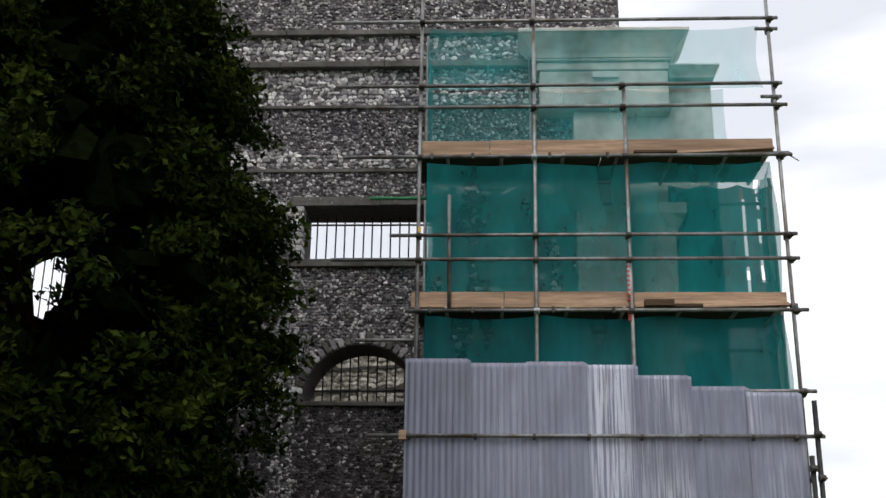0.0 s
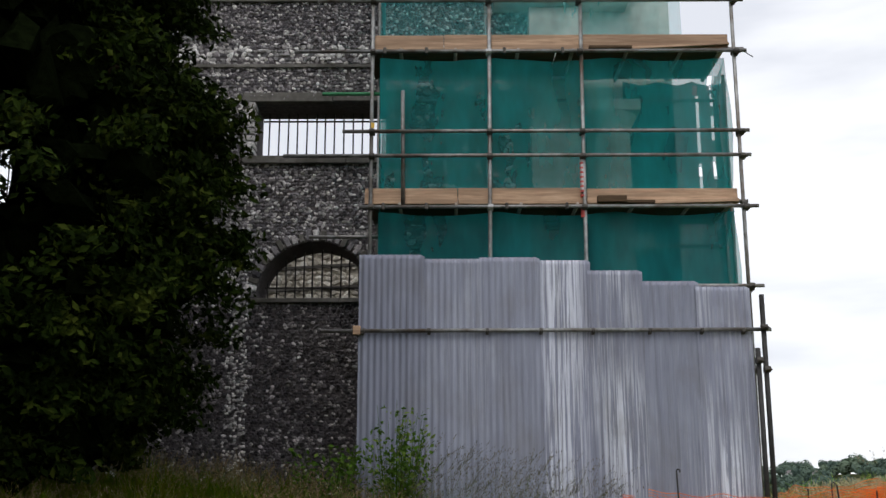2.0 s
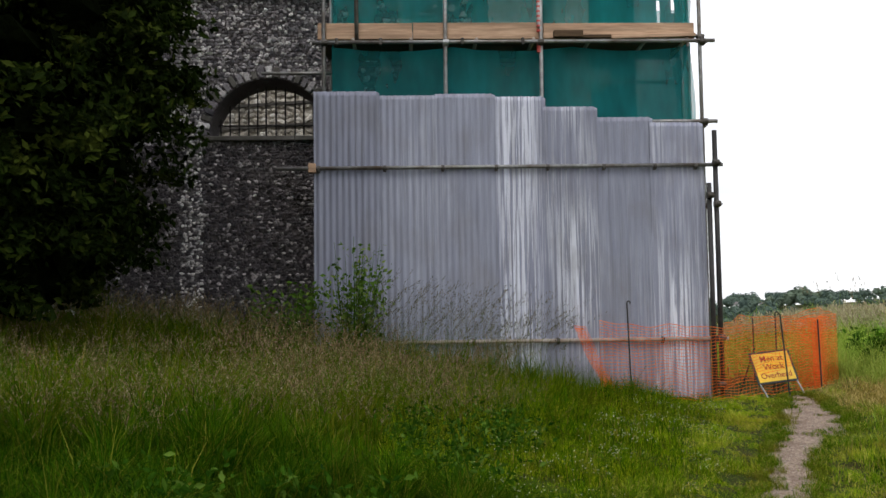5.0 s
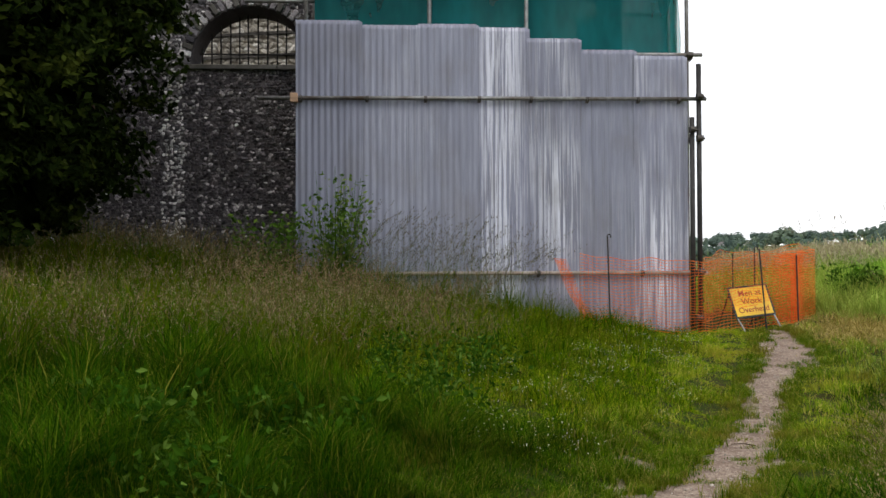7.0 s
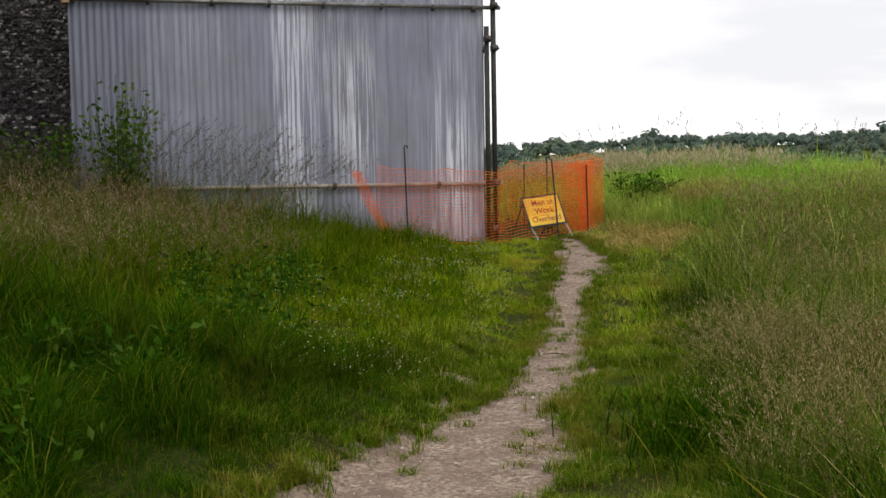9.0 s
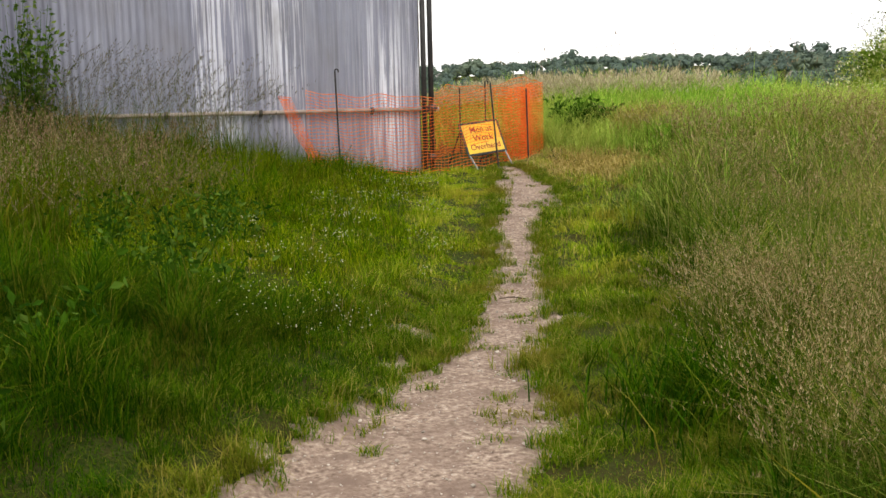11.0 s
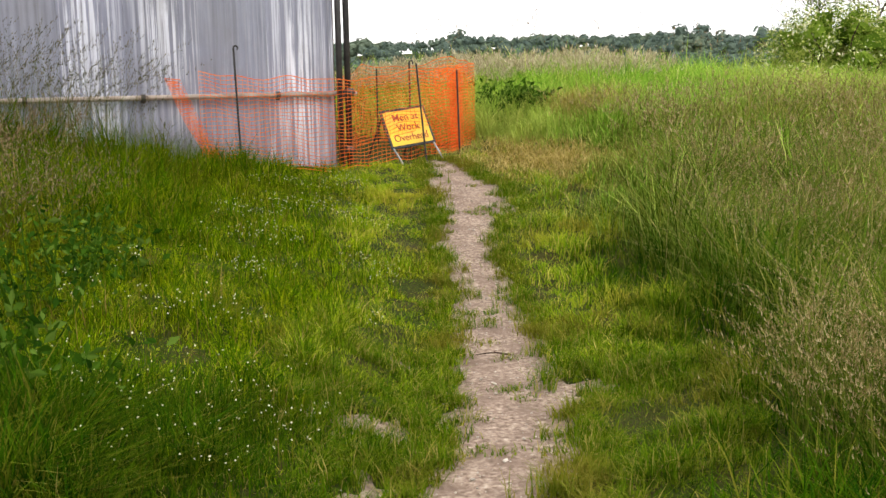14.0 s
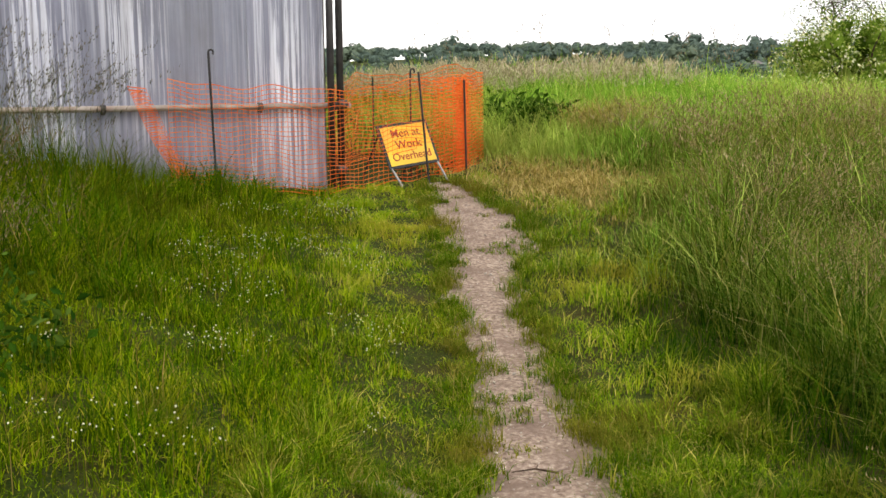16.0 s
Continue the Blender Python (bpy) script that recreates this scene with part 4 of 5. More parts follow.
def mesh_strip(corners, z_of, height, seed, lean=0.0):
    """Plastic barrier mesh along a plan line: flat bands across and thinner bands up, sagging between the pins."""
    pts = np.array(corners, float)
    seg = np.hypot(*np.diff(pts, axis=0).T)
    run = np.concatenate([[0], np.cumsum(seg)])
    n = int(run[-1] / 0.05)
    s = np.linspace(0, run[-1], n + 1)
    x, y = np.interp(s, run, pts[:, 0]), np.interp(s, run, pts[:, 1])
    y = y + 0.06 * (vnoise(s, s * 0, 0.35, seed) - 0.5)
    x = x + 0.03 * (vnoise(s, s * 0, 0.3, seed + 1) - 0.5)
    base = land(x, y) + 0.02
    top = base + height - 0.045 * np.sin(np.pi * ((s / 1.1) % 1.0)) - z_of * (1 - s / run[-1])
    rows = 24
    verts, quads = [], []

    def band(a, b, c, d):
        i = len(verts)
        verts.extend([a, b, c, d])
        quads.append((i, i + 1, i + 2, i + 3))

    def spot(i, h, off=0.0):
        j = lean * h * (1 + 0.25 * (1 - h))
        return np.array([x[i] - j, y[i] + off, base[i] + (top[i] - base[i]) * h + 0.012 * math.sin(i * 0.7 + h * 9)])

    for r in range(rows + 1):
        w = 0.004 if r in (0, rows) else 0.0027
        for i in range(n):
            a, b = spot(i, r / rows), spot(i + 1, r / rows)
            up = np.array([0, 0, w])
            band(a - up, b - up, b + up, a + up)
    for i in range(n + 1):
        for r in range(rows):
            a, b = spot(i, r / rows, -0.001), spot(i, (r + 1) / rows, -0.001)
            out = np.array([0.0015, 0, 0])
            band(a - out, a + out, b + out, b - out)
    return under(arrays_mesh("barrier_mesh", np.array(verts), np.array(quads), M_ORANGE), fence)


mesh_strip([(3.14, 13.72), (4.55, 13.76), (4.75, 13.85), (5.84, 14.05)], 0.0, 0.87, 71)
# its torn end folded over on itself, leaning away from the pin
for k in range(3):
    mesh_strip([(3.24 + 0.018 * k, 13.66 - 0.008 * k), (3.38 - 0.012 * k, 13.66 - 0.008 * k)], 0.03, 0.84 - 0.02 * k, 75 + k, lean=0.4 + 0.01 * k)
# and bunched up at the other end
for k in range(3):
    mesh_strip([(5.74 + 0.02 * k, 14.02 + 0.01 * k), (5.9, 14.06 + 0.02 * k), (5.84, 14.14 + 0.03 * k)], 0.0, 0.84 - 0.02 * k, 81 + k)
mesh_strip([(5.85, 14.06), (6.2, 14.35), (6.25, 15.0), (5.4, 15.5), (4.95, 15.0)], 0.0, 0.86, 73)
mesh_strip([(5.6, 14.55), (5.75, 14.35), (6.05, 14.4)], 0.0, 0.85, 74)
mesh_strip([(5.62, 14.2), (5.8, 14.3), (6.08, 14.26)], 0.0, 0.83, 86)
mesh_strip([(5.7, 14.22), (5.9, 14.2), (6.1, 14.4)], 0.0, 0.85, 87)


def pin(x, y, top, hook, lean=(0, 0)):
    z = float(land(x, y))
    bm = bmesh.new()
    tube(bm, (x, y, z - 0.05), (x + lean[0], y + lean[1], top), 0.0095, seg=8)
    if hook:
        last = None
        for k in range(9):
            t = math.pi * (1.0 - k * 0.16)
            p = (x + lean[0] + 0.02 + 0.02 * math.cos(t), y + lean[1], top + 0.02 * math.sin(t))
            if last:
                tube(bm, last, p, 0.008, seg=6)
            last = p
    return part("pin", bm, M_TUBE_DARK, fence)


pin(3.5, 13.69, 2.02, True, (-0.03, 0))
pin(5.4, 13.82, 1.87, False, (-0.05, 0.1))
pin(5.36, 14.12, 1.88, True)
pin(5.86, 14.02, 1.8, False, (-0.02, 0))
pin(5.5, 15.4, 1.84, False)


# ---- warning sign on a folding frame ----
def lettering(text, size, at, turn, mat, parent):
    c = bpy.data.curves.new("wording", "FONT")
    c.body, c.size, c.align_x, c.align_y, c.extrude = text, size, "CENTER", "CENTER", 0.0015
    c.offset = 0.0005
    tmp = new("wording", c)
    me = bpy.data.meshes.new_from_object(tmp.evaluated_get(bpy.context.evaluated_depsgraph_get()))
    bpy.data.objects.remove(tmp)
    me.materials.clear()
    me.materials.append(mat)
    bpy.context.view_layer.update()
    # the letters as single pieces, told apart by the gaps between them
    polys = sorted(([me.vertices[i].co.copy() for i in p.vertices] for p in me.polygons), key=lambda q: min(c.x for c in q))
    groups, reach = [], -9.0
    for q in polys:
        if min(c.x for c in q) > reach + 1e-4:
            groups.append([])
        groups[-1].append(q)
        reach = max(reach, max(c.x for c in q))
    for group in groups:
        bm = bmesh.new()
        for q in group:
            bm.faces.new([bm.verts.new(c) for c in q])
        bmesh.ops.remove_doubles(bm, verts=bm.verts, dist=1e-5)
        part("letter", bm, mat, parent).matrix_basis = turn @ Matrix.Translation(at)


SIGN_AT = pose(5.262, 13.96, 1.245, 90 - 24, 0, 8) @ pose(0, 0, 0, 0, 0, 6)
sign = thing("warning_sign", "yellow warning sign with black border on a folding frame", "sign")
W2, H2 = 0.26, 0.2
for name, lo, hi, mat in (("sign_plate", (-W2, -H2, -0.006), (W2, H2, 0.0), M_BLACK), ("sign_face", (-W2 + 0.02, -H2 + 0.02, 0.001), (W2 - 0.02, H2 - 0.02, 0.005), M_YELLOW)):
    plate = part(name, a_box(lo, hi, 0.002), mat, sign)
    plate.matrix_basis = SIGN_AT
for k, a in enumerate(((-W2, -H2, W2, -H2), (-W2, H2, W2, H2), (-W2, -H2, -W2, H2), (W2, -H2, W2, H2))):
    ob = part("sign_rim", a_tube((a[0], a[1], -0.004), (a[2], a[3], -0.004), 0.0065, seg=8), M_BLACK, sign)
    ob.matrix_basis = SIGN_AT
for text, v in (("Men at", 0.105), ("Work", 0.0), ("Overhead", -0.108)):
    lettering(text, 0.108 if text != "Overhead" else 0.1, (0, v, 0.007), Matrix(), M_RED, plate)
for u in (-W2 + 0.02, W2 - 0.02):
    p = SIGN_AT @ Vector((u, -H2, -0.004))
    low = SIGN_AT @ Vector((u, -H2 - 0.3, -0.004))
    part("leg", a_tube(p, (low.x, low.y, float(land(low.x, low.y))), 0.009, seg=8), M_GREYLEG, sign)
    p = SIGN_AT @ Vector((u * 0.9, H2 - 0.02, -0.012))
    q = (p.x - 0.05, p.y + 0.32, float(land(p.x, p.y + 0.32)))
    part("back_leg", a_tube(p, q, 0.009, seg=8), M_TUBE_DARK, sign)

# ---- far houses on the hill ----
for az, dist, w, top in ((17.4, 470, 9, 4.6), (18.6, 500, 7, 4.4), (36.3, 430, 9, 4.6), (33.8, 470, 8, 4.6), (40.5, 430, 9, 4.6)):
    cx, cy = 0.7 + dist * math.sin(radians(az)), 1.2 + dist * math.cos(radians(az))
    cz = 1.7 + dist * math.tan(radians(1.22 if az < 30 else 0.8))
    g = thing("house", "white rendered house among trees on the far hill", "house", "houses on the hill", at=(cx, cy, cz))
    g.rotation_euler = (0, 0, radians(-az + 12))
    g.scale = (0.6, 0.6, 0.6)
    part("wall", a_box((-w / 2, -4, -14), (w / 2, 4, top - 2.5)), M_HOUSE, g)
    bm = bmesh.new()
    v = [bm.verts.new(p) for p in ((-w / 2 - 0.4, -4.4, top - 2.5), (w / 2 + 0.4, -4.4, top - 2.5), (w / 2 + 0.4, 4.4, top - 2.5), (-w / 2 - 0.4, 4.4, top - 2.5), (-w / 2 + 2, 0, top), (w / 2 - 2, 0, top))]
    for ids in ((0, 1, 5, 4), (2, 3, 4, 5), (0, 4, 3), (1, 2, 5), (3, 2, 1, 0)):
        bm.faces.new([v[i] for i in ids])
    part("roof", bm, M_ROOF, g)
    for k in range(int(w / 4)):
        x = -w / 2 + 2 + k * 4
        part("window", a_box((x - 0.7, -4.06, top - 5.2), (x + 0.7, -4.0, top - 3.6)), M_PANE, g)


# ---- grass and plants ----
def blades(name, P, H, W, az, bend, mat, segs, label, parent=None):
    """Bent, tapering blades of grass, all in one mesh."""
    n = len(P)
    d = np.stack([np.cos(az), np.sin(az), np.zeros(n)], 1)
    side = np.stack([-np.sin(az), np.cos(az), np.zeros(n)], 1)
    up = np.array([0, 0, 1.0])
    rows = []
    for k in range(segs):
        t = k / segs
        c = P + up * (H * (t - 0.35 * bend * t * t))[:, None] + d * (H * bend * t * t)[:, None]
        w = (W * (1 - t) ** 0.6 * 0.5)[:, None]
        rows += [c - side * w, c + side * w]
    rows.append(P + up * (H * (1 - 0.35 * bend))[:, None] + d * (H * bend)[:, None])
    V = np.stack(rows, 1)
    m = 2 * segs + 1
    tri = []
    for k in range(segs - 1):
        a = 2 * k
        tri += [(a, a + 1, a + 3), (a, a + 3, a + 2)]
    tri.append((2 * segs - 2, 2 * segs - 1, 2 * segs))
    F = (np.array(tri)[None] + (np.arange(n) * m)[:, None, None]).reshape(-1, 3)
    return tagged(arrays_mesh(name, V.reshape(-1, 3), F, mat), label, "grass", kind="stuff")


def seed_heads(name, P, H, bend, az, mat, rng, label, k=11, head=0.24, size=0.02):
    """Flowering grass: a thin stalk and a loose plume of small grains."""
    n = len(P)
    d = np.stack([np.cos(az), np.sin(az), np.zeros(n)], 1)
    side = np.stack([-np.sin(az), np.cos(az), np.zeros(n)], 1)
    up = np.array([0, 0, 1.0])

    def on(t):
        return P + up * (H * (t - 0.3 * bend * t * t))[:, None] + d * (H * bend * t * t)[:, None]

    V, F = [], []
    ts = (0, 0.5, 1.0)
    for t in ts:
        w = 0.0016 * (1.3 - t)
        V += [on(t) - side * w, on(t) + side * w]
    for q in range(k):
        t = 1 - head * (q / k) * rng.uniform(0.8, 1.1, n)
        spread = size * (0.4 + 1.3 * (q / k)) * (1.2 - q / k)
        out = rng.normal(0, 1, (n, 3)) * spread
        c = P + up * (H * (t - 0.3 * bend * t * t))[:, None] + d * (H * bend * t * t)[:, None]
        tip = c + out + up * (size * 1.1) + d * (size * 0.5)
        wide = np.cross(out + 1e-4, up)
        wide = wide / np.linalg.norm(wide, axis=1)[:, None] * size * 0.2
        V += [c + out * 0.4 - wide, c + out * 0.6 + wide, tip]
    V = np.stack(V, 1)
    m = V.shape[1]
    tri = [(0, 1, 3), (0, 3, 2), (2, 3, 5), (2, 5, 4)] + [(6 + 3 * q, 7 + 3 * q, 8 + 3 * q) for q in range(k)]
    F = (np.array(tri)[None] + (np.arange(n) * m)[:, None, None]).reshape(-1, 3)
    ob = arrays_mesh(name, V.reshape(-1, 3), F, mat)
    ob.data.materials.append(M_STALK)
    ob.data.polygons.foreach_set("material_index", np.tile(np.arange(len(tri)) < 4, n).astype(np.int32))
    return tagged(ob, label, "grass", kind="stuff")


def leaf_cloud(name, P, size, mat, rng, out=None, up=0.5):
    """Leaves folded along the midrib, facing mostly up and outwards."""
    n = len(P)
    nrm = rng.normal(0, 0.6, (n, 3)) + np.array([0, 0, up])
    if out is not None:
        nrm = nrm + out
    nrm /= np.linalg.norm(nrm, axis=1)[:, None]
    a = np.cross(nrm, rng.normal(0, 1, (n, 3)))
    a /= np.linalg.norm(a, axis=1)[:, None]
    b = np.cross(nrm, a)
    s = (size * rng.uniform(0.6, 1.3, n))[:, None]
    V = np.stack([P - a * s, P + b * s * 0.5 + nrm * s * 0.15, P + a * s, P - b * s * 0.5 + nrm * s * 0.15], 1).reshape(-1, 3)
    F = (np.array([(0, 1, 2), (0, 2, 3)])[None] + (np.arange(n) * 4)[:, None, None]).reshape(-1, 3)
    return arrays_mesh(name, V, F, mat)


def scatter(rng, n, x0, x1, y0, y1):
    return rng.uniform(x0, x1, n), rng.uniform(y0, y1, n)


def clear_of_building(x, y):
    hoard = (x > -0.25) & (x < 4.72) & (y > 13.9)
    ruin = (x < 4.1) & (y > 15.2)
    return ~(hoard | ruin)


def turf_height(x, y):
    """How tall the sward stands: cropped by feet near the path, knee high away from it."""
    d, half = track_at(x, y)
    left, right = np.maximum(-d - half, 0), np.maximum(d - half, 0)
    hl = 0.06 + 0.1 * ease(0.15, 0.9, left) + 0.07 * ease(0.2, 0.7, left) * (1 - ease(6.6, 8.0, y)) + 0.34 * ease(1.2, 3.0, left + 0.35 * ease(9.5, 11.5, y))
    hr = 0.07 + 0.06 * ease(0.1, 0.5, right) + 0.42 * ease(0.55, 1.25, right)
    h = np.where(d < 0, hl, hr)
    # trampled yellow grass beside the fence end
    flat = np.exp(-((x - 6.5) ** 2 + (y - 12.9) ** 2) / 1.1)
    return h * (1 - 0.88 * flat)


rng = np.random.default_rng(12)


def sward(name, n, x0, x1, y0, y1, width, segs, mat, label, tall=1.0, side=0, near=99.0, far=-9.0):
    x, y = scatter(rng, n, x0, x1, y0, y1)
    d, half = track_at(x, y)
    ok = clear_of_building(x, y) & (bare(x, y) < rng.uniform(-0.02, 0.03, n))
    if side:
        ok &= np.sign(d) == side
    ok &= np.abs(d) - half < near * (0.6 + 0.8 * vnoise(x, y, 0.4, 34))
    ok &= np.abs(d) - half > far * (0.6 + 0.8 * vnoise(x, y, 0.5, 35))
    clump = vnoise(x, y, 0.16, 33)
    ok &= rng.random(n) < 0.45 + 0.75 * clump
    x, y, clump = x[ok], y[ok], clump[ok]
    h = turf_height(x, y) * tall * (0.35 + 1.2 * clump ** 1.6) * rng.uniform(0.5, 1.2, len(x))
    P = np.stack([x, y, land(x, y) - 0.01], 1)
    w = width * (0.6 + np.minimum(h, 0.4) * 1.6) * rng.uniform(0.7, 1.3, len(x))
    az = rng.uniform(0, 2 * np.pi, len(x))
    return blades(name, P, h, w, az, rng.uniform(0.25, 1.35, len(x)), mat, segs, label)


sward("meadow_grass", 92000, -3.2, 4.4, 6.7, 10.3, 0.005, 2, M_GRASS, "green meadow grass on the bank, knee high", side=-1)
sward("meadow_grass", 36000, 0.7, 4.4, 10.2, 13.9, 0.0065, 2, M_GRASS, "green meadow grass before the hoarding", side=-1, far=0.9)
sward("deep_shaded_grass", 62000, -2.6, 3.0, 4.0, 7.5, 0.005, 2, M_DEEP_SHADED, "deep green grass at the foot of the bank, toned for shade", side=-1)
sward("verge_grass", 170000, 0.9, 5.0, 4.6, 8.6, 0.0055, 2, M_VERGE, "short trodden grass along the path", tall=0.85, near=0.8)
sward("lit_verge_grass", 90000, 2.0, 6.6, 7.7, 13.9, 0.007, 2, M_VERGE_LIT, "short yellowish trodden grass along the path, brightened in colour", near=0.7)
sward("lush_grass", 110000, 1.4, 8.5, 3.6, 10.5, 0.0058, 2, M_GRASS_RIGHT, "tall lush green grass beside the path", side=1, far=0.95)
sward("deep_shaded_grass", 64000, -0.6, 2.6, 4.6, 7.2, 0.0055, 2, M_DEEP_SHADED, "lush deep green grass beside the path, toned for shade", tall=1.25, side=-1, far=0.15)
# the hollow's shade is in this sward's colour
sward("deep_shaded_grass", 62000, 1.6, 6.4, 3.6, 10.0, 0.006, 2, M_DEEP_SHADED, "lush grass in the hollow beside the path, shade put into its colour", side=1, near=1.2, far=0.42)
sward("bank_grass", 44000, -8.0, 0.9, 10.3, 15.3, 0.009, 2, M_GRASS, "tall meadow grass below the wall", tall=1.05, side=-1)
sward("lawn_grass", 120000, 0.7, 5.6, 6.8, 13.95, 0.006, 2, M_LAWN, "bright short grass and clover before the hoarding", tall=0.62, side=-1)
sward("field_grass", 44000, 4.5, 13.0, 10.3, 13.6, 0.0085, 2, M_GRASS_RIGHT, "tall green grass of the field", side=1)
sward("field_grass", 60000, 5.0, 15.0, 13.1, 17.2, 0.009, 2, M_GRASS_FAR, "bright green grass of the field", side=1)
sward("field_grass", 15000, 5.0, 13.0, 9.0, 13.4, 0.0085, 2, M_GRASS_FAR, "pale green grass of the field", tall=1.05, side=1)
sward("mound_grass", 56000, 4.3, 26.0, 16.0, 32.0, 0.014, 2, M_GRASS_FAR, "bright tall grass on the mound", tall=1.15)
sward("outer_grass", 9000, -8.0, 9.0, -6.0, 4.3, 0.018, 2, M_GRASS, "meadow grass", tall=1.0)


# tufts hanging over the worn edges of the path, and single ones within it
x, y = scatter(rng, 700000, 0.0, 6.2, 3.5, 14.2)
b = bare(x, y)
ok = (b > -0.07) & (b < 0.02 + 0.1 * (vnoise(x, y, 0.1, 91) > 0.66)) & (rng.random(len(x)) < 0.8) & clear_of_building(x, y)
x, y = x[ok][:26000], y[ok][:26000]
m = len(x)
blades("edge_tufts", np.stack([x, y, land(x, y) - 0.012], 1), rng.uniform(0.03, 0.1, m) * (0.5 + vnoise(x, y, 0.11, 92)), rng.uniform(0.0025, 0.0045, m), rng.uniform(0, 6.28, m), rng.uniform(0.3, 1.2, m), M_VERGE, 2, "short tufts of grass along the worn edges of the path")


# small ragged tussocks along both edges of the path
x, y = scatter(rng, 9000, 0.4, 6.0, 4.5, 13.6)
b = bare(x, y)
ok = (b > -0.09) & (b < np.where(rng.random(len(x)) < 0.09, 0.4, 0.03)) & clear_of_building(x, y)
x, y = x[ok][:560], y[ok][:560]
per_tuft = 46
tx = (x[:, None] + rng.normal(0, 0.032, (len(x), per_tuft))).ravel()
ty = (y[:, None] + rng.normal(0, 0.026, (len(x), per_tuft))).ravel()
m = len(tx)
tall = np.repeat(np.where(bare(x, y) > 0.04, rng.uniform(0.25, 0.6, len(x)), rng.uniform(0.5, 1.3, len(x))), per_tuft)
blades("edge_tussocks", np.stack([tx, ty, land(tx, ty) - 0.016], 1), rng.uniform(0.05, 0.11, m) * tall, rng.uniform(0.0035, 0.006, m), rng.uniform(0, 6.28, m), rng.uniform(0.4, 1.4, m), M_VERGE, 2, "ragged little tussocks overhanging the path")


def plumes(name, n, x0, x1, y0, y1, mat, label, lo, hi, cell, gate, side=0, gap=0.7, k=11, size=0.02):
    x, y = scatter(rng, n, x0, x1, y0, y1)
    d, half = track_at(x, y)
    ok = clear_of_building(x, y) & (np.abs(d) - half > gap) & (vnoise(x, y, cell, 61) > gate)
    if side:
        ok &= np.sign(d) == side
    x, y = x[ok], y[ok]
    m = len(x)
    P = np.stack([x, y, land(x, y)], 1)
    return seed_heads(name, P, rng.uniform(lo, hi, m), rng.uniform(0.1, 0.75, m), rng.uniform(0, 6.28, m), mat, rng, label, k=k, size=size)


plumes("seed_heads", 13500, -3.5, 3.5, 5.0, 11.5, M_SEED, "brownish flowering grass heads on the bank", 0.25, 0.6, 0.7, 0.46, side=-1, gap=2.1, k=12, size=0.012)
plumes("seed_heads", 9000, -8.0, 2.2, 10.5, 14.5, M_SEED, "brownish flowering grass heads below the wall", 0.4, 0.7, 1.3, 0.45, side=-1, gap=2.8, size=0.017)
plumes("tall_seed_heads", 220, -0.3, 2.7, 12.2, 13.8, M_SEED_DARK, "tall dark flowering grass before the hoarding", 0.7, 1.25, 0.5, 0.3, side=-1, gap=1.0, size=0.018)
plumes("seed_heads", 13500, 2.2, 9.0, 5.0, 11.5, M_SEED_PALE, "pale straw-coloured flowering grass", 0.36, 0.62, 0.9, 0.4, side=1, gap=1.15, size=0.011, k=13)
plumes("seed_heads", 7500, 5.5, 14.0, 8.5, 14.0, M_SEED_PALE, "pale flowering grass in the field", 0.38, 0.68, 1.3, 0.38, side=1, gap=1.5, size=0.022, k=8)
plumes("seed_heads", 3600, 6.6, 10.5, 16.5, 21.0, M_RIDGE, "pale grass heads along the top of the mound", 0.35, 0.6, 2.6, 0.4, k=8, size=0.04)
plumes("reeds", 80, 9.5, 18.0, 20.0, 25.0, M_SEED, "tall thin reeds standing up on the mound", 0.95, 1.5, 2.0, 0.35, k=10, size=0.04)

# tall stems that lean one way, dark against the zinc
x, y = scatter(rng, 280, 0.1, 2.3, 12.7, 13.75)
ok = vnoise(x, y, 0.4, 66) > 0.42
x, y = x[ok], y[ok]
m = len(x)
seed_heads("leaning_seed_heads", np.stack([x, y, land(x, y)], 1), rng.uniform(0.75, 1.35, m), rng.uniform(0.2, 0.75, m), rng.normal(0.1, 0.5, m), M_SEED_DARK, rng, "tall flowering grass leaning before the hoarding", k=22, head=0.2, size=0.019)
blades("tall_blades", np.stack([x, y, land(x, y)], 1), rng.uniform(0.5, 0.95, m), rng.uniform(0.007, 0.012, m), rng.uniform(0, 6.28, m), rng.uniform(0.2, 0.9, m), M_GRASS, 3, "tall broad grass blades before the hoarding")

# the dense straw-coloured stand and a dark tussock close by the path
x, y = scatter(rng, 9000, 2.6, 5.0, 4.2, 6.9)
d, half = track_at(x, y)
ok = (d - half > 0.75) & (vnoise(x, y, 0.5, 63) > 0.35)
x, y = x[ok][:4300], y[ok][:4300]
m = len(x)
seed_heads("seed_heads", np.stack([x, y, land(x, y)], 1), rng.uniform(0.3, 0.6, m), rng.uniform(0.15, 0.9, m), rng.uniform(0, 6.28, m), M_SEED_PALE, rng, "dense straw-coloured flowering grass beside the path", k=16, size=0.0095)
x, y = rng.normal(3.12, 0.2, 1500), rng.normal(5.55, 0.25, 1500)
blades("grass_tussock", np.stack([x, y, land(x, y)], 1), rng.uniform(0.18, 0.42, 1500), rng.uniform(0.006, 0.011, 1500), rng.uniform(0, 6.28, 1500), rng.uniform(0.3, 1.1, 1500), M_DEEP_SHADED, 3, "dark green tussock of broad grass blades")

